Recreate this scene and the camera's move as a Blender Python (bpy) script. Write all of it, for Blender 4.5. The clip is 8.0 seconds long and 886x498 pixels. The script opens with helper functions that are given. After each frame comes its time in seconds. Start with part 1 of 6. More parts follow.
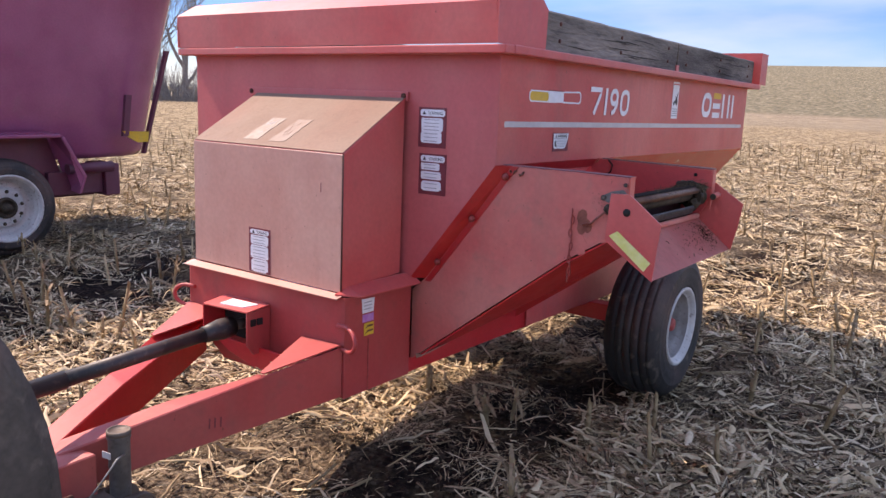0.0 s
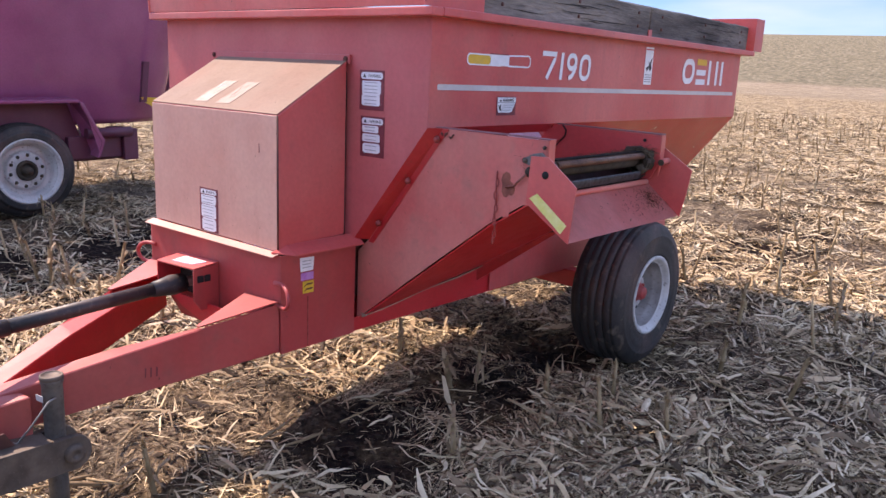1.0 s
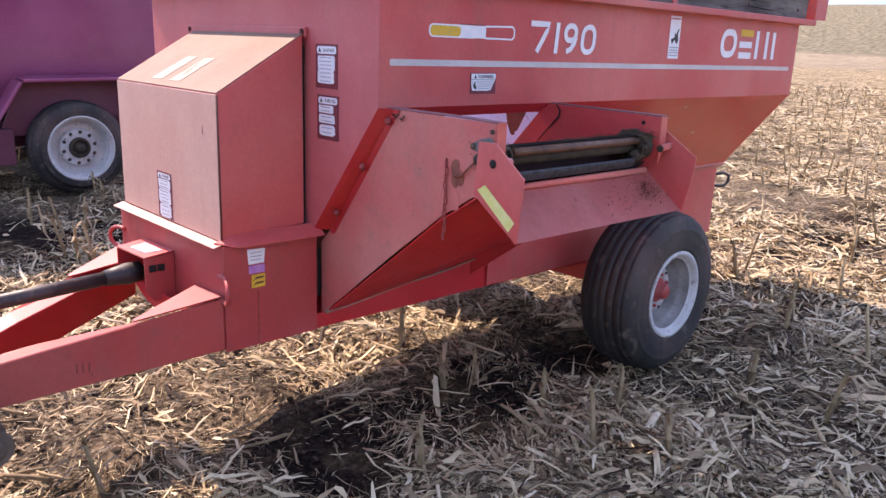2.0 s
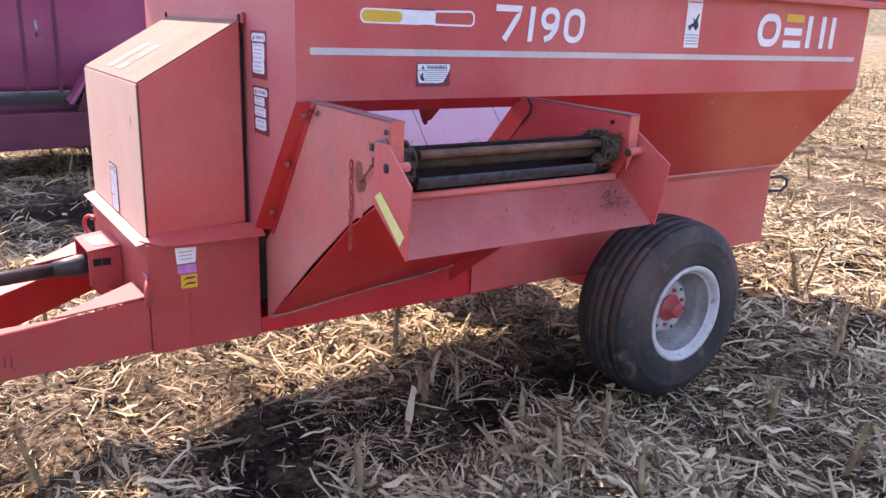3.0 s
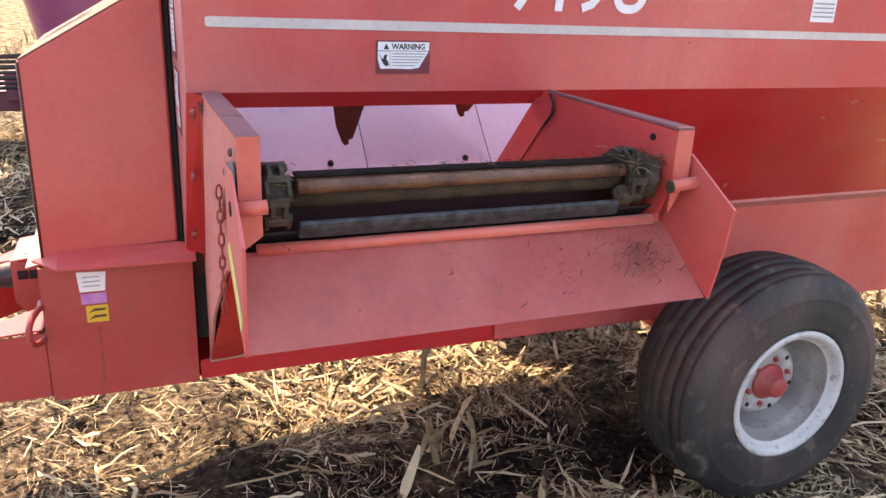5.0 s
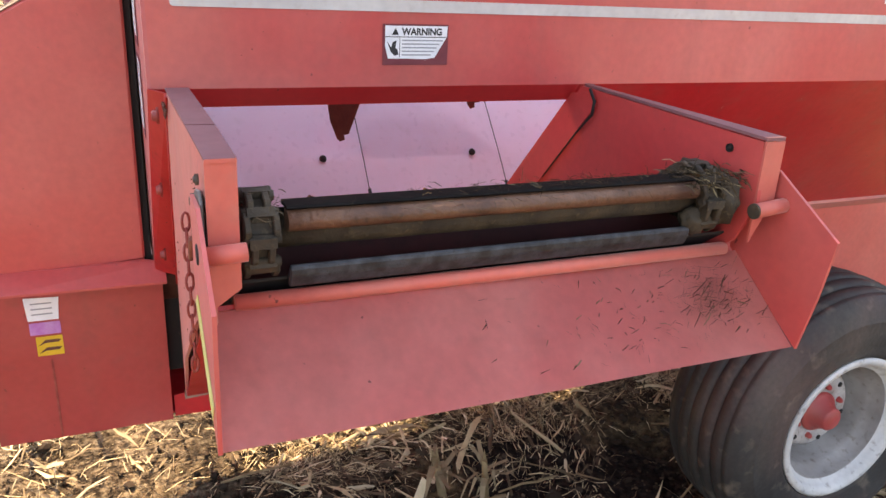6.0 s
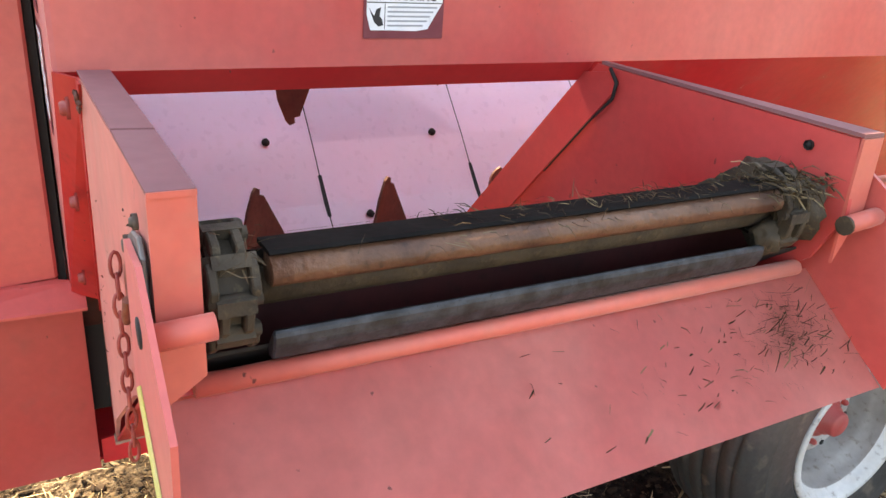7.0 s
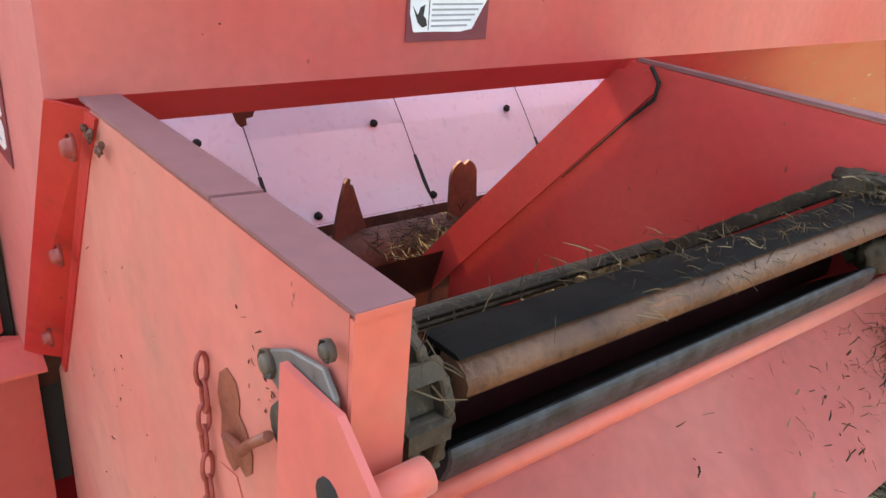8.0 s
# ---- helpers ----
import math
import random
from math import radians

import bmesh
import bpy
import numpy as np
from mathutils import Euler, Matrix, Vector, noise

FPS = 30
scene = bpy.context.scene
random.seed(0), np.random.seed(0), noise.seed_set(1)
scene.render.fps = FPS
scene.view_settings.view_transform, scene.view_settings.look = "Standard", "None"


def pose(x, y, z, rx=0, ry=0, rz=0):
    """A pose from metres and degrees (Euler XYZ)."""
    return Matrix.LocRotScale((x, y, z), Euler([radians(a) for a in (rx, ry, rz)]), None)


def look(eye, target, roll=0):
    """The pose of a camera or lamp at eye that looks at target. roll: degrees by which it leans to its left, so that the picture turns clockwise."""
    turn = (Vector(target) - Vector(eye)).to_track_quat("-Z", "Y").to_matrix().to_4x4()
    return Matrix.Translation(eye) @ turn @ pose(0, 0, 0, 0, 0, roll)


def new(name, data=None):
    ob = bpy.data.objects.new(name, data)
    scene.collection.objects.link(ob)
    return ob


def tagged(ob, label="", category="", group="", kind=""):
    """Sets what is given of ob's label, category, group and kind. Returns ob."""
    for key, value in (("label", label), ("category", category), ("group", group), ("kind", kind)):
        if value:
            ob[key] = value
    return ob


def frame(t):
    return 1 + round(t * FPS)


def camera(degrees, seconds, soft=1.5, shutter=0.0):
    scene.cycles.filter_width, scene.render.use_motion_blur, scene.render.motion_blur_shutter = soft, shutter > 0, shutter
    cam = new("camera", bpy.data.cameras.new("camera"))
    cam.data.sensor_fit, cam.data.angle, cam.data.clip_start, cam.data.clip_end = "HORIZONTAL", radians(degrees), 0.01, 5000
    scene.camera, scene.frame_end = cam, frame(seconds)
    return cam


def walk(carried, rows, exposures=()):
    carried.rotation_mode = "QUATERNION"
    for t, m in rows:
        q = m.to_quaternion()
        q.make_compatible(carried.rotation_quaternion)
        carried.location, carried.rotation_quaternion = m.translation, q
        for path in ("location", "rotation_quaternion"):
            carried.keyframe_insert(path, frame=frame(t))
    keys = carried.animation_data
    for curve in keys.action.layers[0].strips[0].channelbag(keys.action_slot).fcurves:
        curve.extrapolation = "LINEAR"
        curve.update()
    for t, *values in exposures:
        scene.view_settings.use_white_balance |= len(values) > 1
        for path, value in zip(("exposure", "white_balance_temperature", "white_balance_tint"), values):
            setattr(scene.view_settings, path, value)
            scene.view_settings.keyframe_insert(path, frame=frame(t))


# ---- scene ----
cam = camera(59.5, 8.0)
METRES, EYE, TILT, LEAN, TURN = 3.426, 1.6, 0.0, 0.0, 36.2
ROWS = [
    (0.0, 0.0, 0.0, 0.0, 0.35, -11.28, -1.77),
    (0.5, 0.0742, -0.0124, -0.0027, 1.84, -12.38, -1.92),
    (1.0, 0.117, -0.011, -0.0034, 4.04, -13.51, -1.93),
    (2.5, 0.3114, 0.1518, -0.0031, 15.44, -16.06, -1.3),
    (3.0, 0.3776, 0.2068, 0.0013, 20.08, -16.62, -1.41),
    (3.5, 0.4097, 0.2982, -0.0019, 24.74, -17.09, -1.58),
    (4.0, 0.4285, 0.3607, 0.0037, 28.8, -17.68, -1.76),
    (4.5, 0.4356, 0.4146, 0.0015, 31.5, -18.31, -1.7),
    (6.0, 0.3517, 0.525, -0.0051, 31.27, -20.64, -1.99),
    (6.5, 0.337, 0.557, -0.006, 29.22, -21.71, -2.37),
    (7.0, 0.2831, 0.5809, -0.0138, 25.87, -22.76, -2.88),
    (7.5, 0.2306, 0.5915, -0.0119, 21.23, -23.74, -3.26),
    (8.0, 0.2012, 0.6006, -0.0133, 16.24, -24.21, -3.63),
]
EXPOSURES = [(0.0, 1.30, 7300, 29), (1.0, 1.46, 7150, 31), (2.5, 1.80, 7100, 31), (3.5, 2.04, 7350, 29), (4.5, 2.24, 8300, 25), (6.0, 2.32, 9800, 20), (6.5, 2.56, 9900, 17), (7.0, 2.64, 10100, 14), (8.0, 2.64, 10400, 11)]
walk(cam, [(t, pose(0, 0, EYE, TILT, LEAN, TURN) @ pose(METRES * x, METRES * y, METRES * z, 90 + pitch, roll, yaw)) for t, x, y, z, yaw, pitch, roll in ROWS], EXPOSURES)

# ---- light ----
world = bpy.data.worlds.new("sky")
scene.world = world
world.use_nodes = True
wn, wl = world.node_tree.nodes, world.node_tree.links
sky = wn.new("ShaderNodeTexSky")
sky.sky_type = "NISHITA"
sky.sun_disc = False
sky.sun_elevation = radians(49.4)
sky.sun_rotation = radians(-95)
sky.altitude, sky.air_density, sky.dust_density, sky.ozone_density = 300, 1.0, 0.15, 3.0
# clear blue towards the horizon
geo = wn.new("ShaderNodeTexCoord")
sep_z = wn.new("ShaderNodeSeparateXYZ")
wl.new(geo.outputs["Generated"], sep_z.inputs[0])
band = wn.new("ShaderNodeValToRGB")
band.color_ramp.elements[0].position, band.color_ramp.elements[0].color = 0.0, (0.25, 0.30, 0.37, 1)
band.color_ramp.elements[1].position, band.color_ramp.elements[1].color = 0.32, (1.10, 1.0, 0.90, 1)
blue = band.color_ramp.elements.new(0.10)
blue.color = (0.145, 0.235, 0.365, 1)
wl.new(sep_z.outputs[2], band.inputs[0])
tint = wn.new("ShaderNodeMix")
tint.data_type, tint.blend_type = "RGBA", "MULTIPLY"
tint.inputs[0].default_value = 1.0
wl.new(sky.outputs[0], tint.inputs[6])
wl.new(band.outputs[0], tint.inputs[7])
# thin high cloud
veil = wn.new("ShaderNodeTexNoise")
veil.inputs["Scale"].default_value, veil.inputs["Detail"].default_value = 2.2, 7
flat_map = wn.new("ShaderNodeMapping")
flat_map.inputs["Scale"].default_value = (1, 1, 5)
wl.new(geo.outputs["Generated"], flat_map.inputs[0])
wl.new(flat_map.outputs[0], veil.inputs["Vector"])
thin = wn.new("ShaderNodeMapRange")
thin.inputs[1].default_value, thin.inputs[2].default_value, thin.inputs[4].default_value = 0.48, 0.75, 0.45
wl.new(veil.outputs[0], thin.inputs[0])
cloud = wn.new("ShaderNodeMix")
cloud.data_type = "RGBA"
cloud.inputs[7].default_value = (2.6, 2.7, 2.9, 1)
wl.new(thin.outputs[0], cloud.inputs[0])
wl.new(tint.outputs[2], cloud.inputs[6])
wl.new(cloud.outputs[2], wn["Background"].inputs[0])
wn["Background"].inputs[1].default_value = 0.19
sun_data = bpy.data.lights.new("sun", "SUN")
sun_data.energy, sun_data.angle, sun_data.color = 3.0, radians(0.5), (1.0, 0.90, 0.73)
sun = new("sun", sun_data)
sun.matrix_world = look((-20, -1.8, 23.4), (0, 0, 0))


# ---- materials ----
def material(name, base, rough=0.5, metal=0.0):
    m = bpy.data.materials.new(name)
    m.use_nodes = True
    b = m.node_tree.nodes["Principled BSDF"]
    b.inputs["Base Color"].default_value = (*base, 1)
    b.inputs["Roughness"].default_value = rough
    b.inputs["Metallic"].default_value = metal
    return m


def worn(name, base, faded, stain, rough=(0.35, 0.6), metal=0.0, patch=3.0, grain=60.0, bump=0.15, dirt=0.35, coords="Object", fine=0.002, chalk=0.0, coat=0.0, speck=0.25, stretch=None, streak=0.0, chips=0.0):
    """Paint or metal with broad faded patches, fine specks and stains."""
    m = material(name, base, rough[0], metal)
    n, l = m.node_tree.nodes, m.node_tree.links
    b = n["Principled BSDF"]
    b.inputs["Sheen Weight"].default_value = chalk
    b.inputs["Coat Weight"].default_value = coat
    b.inputs["Coat Roughness"].default_value = 0.3
    b.inputs["Sheen Roughness"].default_value = 0.45
    b.inputs["Sheen Tint"].default_value = (1.0, 0.92, 0.84, 1)
    tc = n.new("ShaderNodeTexCoord")
    big, small, mid = n.new("ShaderNodeTexNoise"), n.new("ShaderNodeTexNoise"), n.new("ShaderNodeTexNoise")
    for node, s, d in ((big, patch, 4), (small, grain, 6), (mid, patch * 6, 8)):
        node.inputs["Scale"].default_value = s
        node.inputs["Detail"].default_value = d
        if stretch:
            mp = n.new("ShaderNodeMapping")
            mp.inputs["Scale"].default_value = stretch
            l.new(tc.outputs[coords], mp.inputs[0])
            l.new(mp.outputs[0], node.inputs["Vector"])
        else:
            l.new(tc.outputs[coords], node.inputs["Vector"])
    r1, r2 = n.new("ShaderNodeValToRGB"), n.new("ShaderNodeValToRGB")
    r1.color_ramp.elements[0].position, r1.color_ramp.elements[1].position = 0.35, 0.68
    r1.color_ramp.elements[0].color, r1.color_ramp.elements[1].color = (*base, 1), (*faded, 1)
    r2.color_ramp.elements[0].position, r2.color_ramp.elements[1].position = 0.58, 0.78
    l.new(big.outputs[0], r1.inputs[0])
    l.new(mid.outputs[0], r2.inputs[0])
    mix = n.new("ShaderNodeMix")
    mix.data_type = "RGBA"
    amt = n.new("ShaderNodeMath")
    amt.operation = "MULTIPLY"
    amt.inputs[1].default_value = dirt
    l.new(r2.outputs[0], amt.inputs[0])
    l.new(amt.outputs[0], mix.inputs[0])
    l.new(r1.outputs[0], mix.inputs[6])
    mix.inputs[7].default_value = (*stain, 1)
    skin = mix.outputs[2]

    def overlay(scale, stretch3, detail, lo, hi, amount, colour, under):
        """Run-off streaks or chipped spots of one colour over the paint."""
        t = n.new("ShaderNodeTexNoise")
        t.inputs["Scale"].default_value, t.inputs["Detail"].default_value = scale, detail
        mp = n.new("ShaderNodeMapping")
        mp.inputs["Scale"].default_value = stretch3
        l.new(tc.outputs[coords], mp.inputs[0])
        l.new(mp.outputs[0], t.inputs["Vector"])
        r = n.new("ShaderNodeMapRange")
        r.inputs[1].default_value, r.inputs[2].default_value, r.inputs[4].default_value = lo, hi, amount
        l.new(t.outputs[0], r.inputs[0])
        x = n.new("ShaderNodeMix")
        x.data_type = "RGBA"
        l.new(r.outputs[0], x.inputs[0])
        l.new(under, x.inputs[6])
        x.inputs[7].default_value = (*colour, 1)
        return x.outputs[2]
    if streak:
        skin = overlay(9, (1, 1, 0.10), 5, 0.52, 0.75, streak, stain, skin)
        skin = overlay(2.6, (1, 1, 0.7), 10, 0.50, 0.66, streak * 0.5, (0.38, 0.15, 0.115), skin)
    if chips:
        skin = overlay(70, (1, 1, 0.6), 3, 0.73, 0.76, chips, (0.05, 0.022, 0.016), skin)
    sp = n.new("ShaderNodeMix")
    sp.data_type, sp.blend_type = "RGBA", "MULTIPLY"
    sp.inputs[0].default_value = speck
    l.new(skin, sp.inputs[6])
    l.new(small.outputs[0], sp.inputs[7])
    gain = n.new("ShaderNodeMix")
    gain.data_type, gain.blend_type = "RGBA", "MULTIPLY"
    gain.inputs[0].default_value = 1.0
    gain.inputs[7].default_value = (1 + 0.56 * speck, 1 + 0.56 * speck, 1 + 0.56 * speck, 1)
    l.new(sp.outputs[2], gain.inputs[6])
    l.new(gain.outputs[2], b.inputs["Base Color"])
    rr = n.new("ShaderNodeMapRange")
    rr.inputs[3].default_value, rr.inputs[4].default_value = rough
    l.new(mid.outputs[0], rr.inputs[0])
    l.new(rr.outputs[0], b.inputs["Roughness"])
    bp = n.new("ShaderNodeBump")
    bp.inputs["Strength"].default_value, bp.inputs["Distance"].default_value = bump, fine
    l.new(small.outputs[0], bp.inputs["Height"])
    wavy = n.new("ShaderNodeBump")
    wavy.inputs["Strength"].default_value, wavy.inputs["Distance"].default_value = 0.25, 0.03 / patch
    l.new(big.outputs[0], wavy.inputs["Height"])
    l.new(wavy.outputs[0], bp.inputs["Normal"])
    l.new(bp.outputs[0], b.inputs["Normal"])
    return m


RED = worn("faded_red_paint", (0.54, 0.056, 0.054), (0.60, 0.140, 0.122), (0.38, 0.090, 0.078), (0.32, 0.52), bump=0.06, chalk=0.10, patch=2.0, dirt=0.35, streak=0.42, chips=0.7)
RED_FRONT = worn("dusty_shaded_red_paint", (0.50, 0.075, 0.080), (0.55, 0.135, 0.130), (0.40, 0.09, 0.085), (0.4, 0.6), bump=0.06, chalk=0.12, patch=2.0, dirt=0.3, streak=0.40, chips=0.7)
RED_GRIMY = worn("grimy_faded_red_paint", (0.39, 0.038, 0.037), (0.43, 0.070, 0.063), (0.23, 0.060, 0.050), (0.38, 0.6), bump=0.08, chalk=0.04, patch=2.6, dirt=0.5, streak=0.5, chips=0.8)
RED_DEEP = worn("deep_red_paint", (0.52, 0.017, 0.024), (0.58, 0.040, 0.042), (0.30, 0.05, 0.04), (0.28, 0.5), bump=0.08, chips=0.4)
RED_STRIP = worn("worn_and_shaded_deep_red_paint", (0.42, 0.012, 0.014), (0.48, 0.026, 0.024), (0.20, 0.045, 0.032), (0.35, 0.55), bump=0.10, patch=9.0, dirt=0.5, streak=0.15, chips=0.6)
RED_MID = worn("sheltered_red_paint", (0.56, 0.042, 0.043), (0.60, 0.090, 0.082), (0.38, 0.075, 0.065), (0.32, 0.52), bump=0.06, patch=2.4, dirt=0.35, streak=0.2, chips=0.6)
RED_CHALK = worn("chalky_red_paint", (0.54, 0.100, 0.086), (0.55, 0.180, 0.145), (0.36, 0.14, 0.11), (0.4, 0.6), bump=0.08, chalk=0.12, patch=3.0, dirt=0.6, streak=0.55, chips=0.8)
# dusty flange red with the purple-grey of reflected sky mixed into its colour
RED_DUST_SKY = worn("dusty_sky_tinted_red_paint", (0.19, 0.074, 0.082), (0.25, 0.108, 0.114), (0.14, 0.07, 0.066), (0.5, 0.7), bump=0.1)
RED_GLOSS = worn("glossy_red_paint", (0.50, 0.016, 0.022), (0.56, 0.035, 0.038), (0.34, 0.06, 0.05), (0.16, 0.32), bump=0.04, dirt=0.5, streak=0.2, chips=0.5)
APRON = worn("bleached_apron_paint", (0.66, 0.152, 0.138), (0.73, 0.255, 0.228), (0.50, 0.155, 0.13), (0.4, 0.6), bump=0.08, chalk=0.3, patch=3.5, streak=0.35, chips=0.7)
MUD_TAN = worn("dried_tan_mud", (0.26, 0.165, 0.12), (0.36, 0.24, 0.17), (0.08, 0.05, 0.035), (0.8, 0.95), patch=14, bump=0.8)
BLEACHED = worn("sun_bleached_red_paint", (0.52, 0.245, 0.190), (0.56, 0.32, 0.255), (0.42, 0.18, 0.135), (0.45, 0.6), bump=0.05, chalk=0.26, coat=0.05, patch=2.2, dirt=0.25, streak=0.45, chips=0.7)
# bleached paint of the cover's top, its colour darkened to offset direct sun
BLEACHED_SUN_DIMMED = worn("sun_bleached_paint_dimmed_for_sun", (0.225, 0.145, 0.108), (0.26, 0.185, 0.142), (0.16, 0.095, 0.070), (0.6, 0.75), bump=0.05, patch=3.0, dirt=0.25, grain=90, streak=0.3, chips=0.6)
BLEACHED_SUN_DIMMED.node_tree.nodes["Principled BSDF"].inputs["Specular IOR Level"].default_value = 0.15
PINK = worn("bleached_red_paint", (0.60, 0.090, 0.068), (0.66, 0.145, 0.110), (0.42, 0.2, 0.15), (0.4, 0.6), bump=0.08, chalk=0.2, streak=0.3, chips=0.8)
WHITE = worn("white_paint", (0.52, 0.52, 0.51), (0.40, 0.405, 0.40), (0.09, 0.062, 0.042), (0.35, 0.6), patch=7, dirt=0.9, grain=90)
DISC = worn("dirty_wheel_paint", (0.30, 0.27, 0.26), (0.50, 0.48, 0.46), (0.05, 0.03, 0.024), (0.4, 0.7), patch=18, dirt=0.85)
BARREL = worn("dusty_rim_paint", (0.20, 0.185, 0.175), (0.33, 0.32, 0.31), (0.12, 0.085, 0.060), (0.5, 0.8), patch=9, dirt=0.8)
LINER = worn("white_liner", (0.96, 0.81, 0.93), (0.93, 0.77, 0.90), (0.6, 0.5, 0.5), (0.2, 0.4), patch=5, dirt=0.18, bump=0.03, speck=0.04)
STEEL = worn("grey_steel", (0.22, 0.22, 0.21), (0.32, 0.31, 0.29), (0.14, 0.10, 0.07), (0.3, 0.6), 0.7, patch=12, bump=0.4)
RUST_RED = worn("rusty_red_paint", (0.26, 0.030, 0.028), (0.34, 0.07, 0.055), (0.10, 0.035, 0.025), (0.5, 0.7), patch=60, dirt=0.7)
GREASE = worn("brown_greasy_smear", (0.17, 0.040, 0.026), (0.26, 0.075, 0.048), (0.075, 0.030, 0.018), (0.35, 0.6), patch=45, dirt=0.9, bump=0.3)
RUST = worn("rusty_steel", (0.085, 0.030, 0.024), (0.14, 0.052, 0.036), (0.05, 0.026, 0.018), (0.5, 0.8), 0.2, patch=15, bump=0.6)
WORN_BRONZE = worn("worn_slat_steel", (0.080, 0.034, 0.020), (0.165, 0.076, 0.042), (0.026, 0.014, 0.010), (0.35, 0.6), 0.1, patch=14, bump=0.9, dirt=0.85, grain=120, speck=0.5)
MUDDY = worn("muddy_dark_steel", (0.020, 0.014, 0.0085), (0.058, 0.042, 0.025), (0.115, 0.085, 0.050), (0.65, 0.9), 0.0, patch=20, bump=0.9, dirt=0.85, fine=0.004)
BLACK = worn("black_plastic", (0.012, 0.012, 0.013), (0.032, 0.031, 0.032), (0.15, 0.115, 0.085), (0.38, 0.65), patch=8, dirt=0.6, streak=0.3)
DECK = worn("black_conveyor_steel", (0.004, 0.004, 0.004), (0.012, 0.011, 0.010), (0.03, 0.024, 0.017), (0.6, 0.85), patch=12, bump=0.5)
DECK.node_tree.nodes["Principled BSDF"].inputs["Specular IOR Level"].default_value = 0.06
STEEL_BLUE = worn("scuffed_blue_grey_steel", (0.009, 0.011, 0.014), (0.046, 0.052, 0.063), (0.008, 0.006, 0.005), (0.4, 0.65), 0.1, patch=48, bump=0.7, dirt=1.0)
STEEL_DARK = worn("dark_rusty_steel", (0.080, 0.060, 0.048), (0.155, 0.122, 0.096), (0.20, 0.16, 0.125), (0.5, 0.8), 0.2, patch=14, bump=0.6, dirt=0.6)
STEEL_PIN = worn("worn_grey_pin_steel", (0.10, 0.10, 0.10), (0.20, 0.195, 0.19), (0.07, 0.045, 0.032), (0.4, 0.65), 0.4, patch=16, bump=0.5, dirt=0.8)
# near-black red that holds the shade of the conveyor gap
GAP_RED = worn("shaded_gap_red", (0.030, 0.003, 0.004), (0.055, 0.006, 0.007), (0.010, 0.005, 0.004), (0.4, 0.7), patch=9, bump=0.3, dirt=0.5)
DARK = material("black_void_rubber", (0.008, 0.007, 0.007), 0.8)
RUBBER = worn("tyre_rubber", (0.010, 0.010, 0.011), (0.042, 0.040, 0.038), (0.15, 0.12, 0.092), (0.6, 0.85), patch=3.2, bump=0.6, dirt=0.9, grain=90, speck=0.5, streak=0.25)
DUSTY_RUBBER = worn("dusty_tractor_rubber", (0.040, 0.035, 0.030), (0.125, 0.105, 0.086), (0.20, 0.165, 0.13), (0.75, 0.95), patch=3.4, bump=0.9, dirt=0.9, grain=60, speck=0.7, streak=0.5, chips=0.5)
WOOD = worn("weathered_wood", (0.055, 0.046, 0.040), (0.30, 0.268, 0.232), (0.014, 0.011, 0.009), (0.7, 0.9), patch=8, grain=110, bump=1.0, dirt=1.0, speck=0.7, stretch=(1, 0.14, 1), fine=0.005)
PURPLE = worn("purple_paint", (0.25, 0.058, 0.130), (0.33, 0.100, 0.185), (0.2, 0.12, 0.14), (0.12, 0.3), patch=1.5, bump=0.03, dirt=0.2)
PURPLE_DARK = worn("dark_purple_paint", (0.10, 0.020, 0.045), (0.13, 0.035, 0.06), (0.1, 0.07, 0.06), (0.4, 0.6), patch=4)
YELLOW = worn("yellow_sticker", (0.70, 0.42, 0.02), (0.62, 0.40, 0.05), (0.4, 0.25, 0.06), (0.4, 0.6), patch=20)
GLOW_YELLOW = worn("yellow_reflective_tape", (0.62, 0.62, 0.18), (0.70, 0.68, 0.32), (0.4, 0.38, 0.15), (0.3, 0.5), patch=25)
PALE = worn("white_sticker", (0.78, 0.78, 0.80), (0.70, 0.72, 0.76), (0.5, 0.45, 0.42), (0.35, 0.55), patch=30)
GREY_STRIPE = worn("grey_stripe_vinyl", (0.50, 0.47, 0.46), (0.58, 0.55, 0.53), (0.35, 0.25, 0.22), (0.4, 0.6), patch=12)
MAROON = worn("maroon_sticker_trace", (0.16, 0.02, 0.03), (0.2, 0.035, 0.045), (0.1, 0.03, 0.03), (0.5, 0.7), patch=20)
INK = material("black_ink", (0.015, 0.015, 0.018), 0.5)
GREY_INK = material("grey_ink", (0.30, 0.31, 0.33), 0.6)
LILAC = worn("lilac_sticker", (0.45, 0.14, 0.45), (0.5, 0.25, 0.5), (0.3, 0.1, 0.2), (0.4, 0.6), patch=30)
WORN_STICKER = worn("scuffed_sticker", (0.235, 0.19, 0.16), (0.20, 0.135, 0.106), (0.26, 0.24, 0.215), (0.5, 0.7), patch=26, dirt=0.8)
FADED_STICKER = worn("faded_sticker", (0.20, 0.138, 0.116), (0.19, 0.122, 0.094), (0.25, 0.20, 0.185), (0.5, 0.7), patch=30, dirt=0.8)


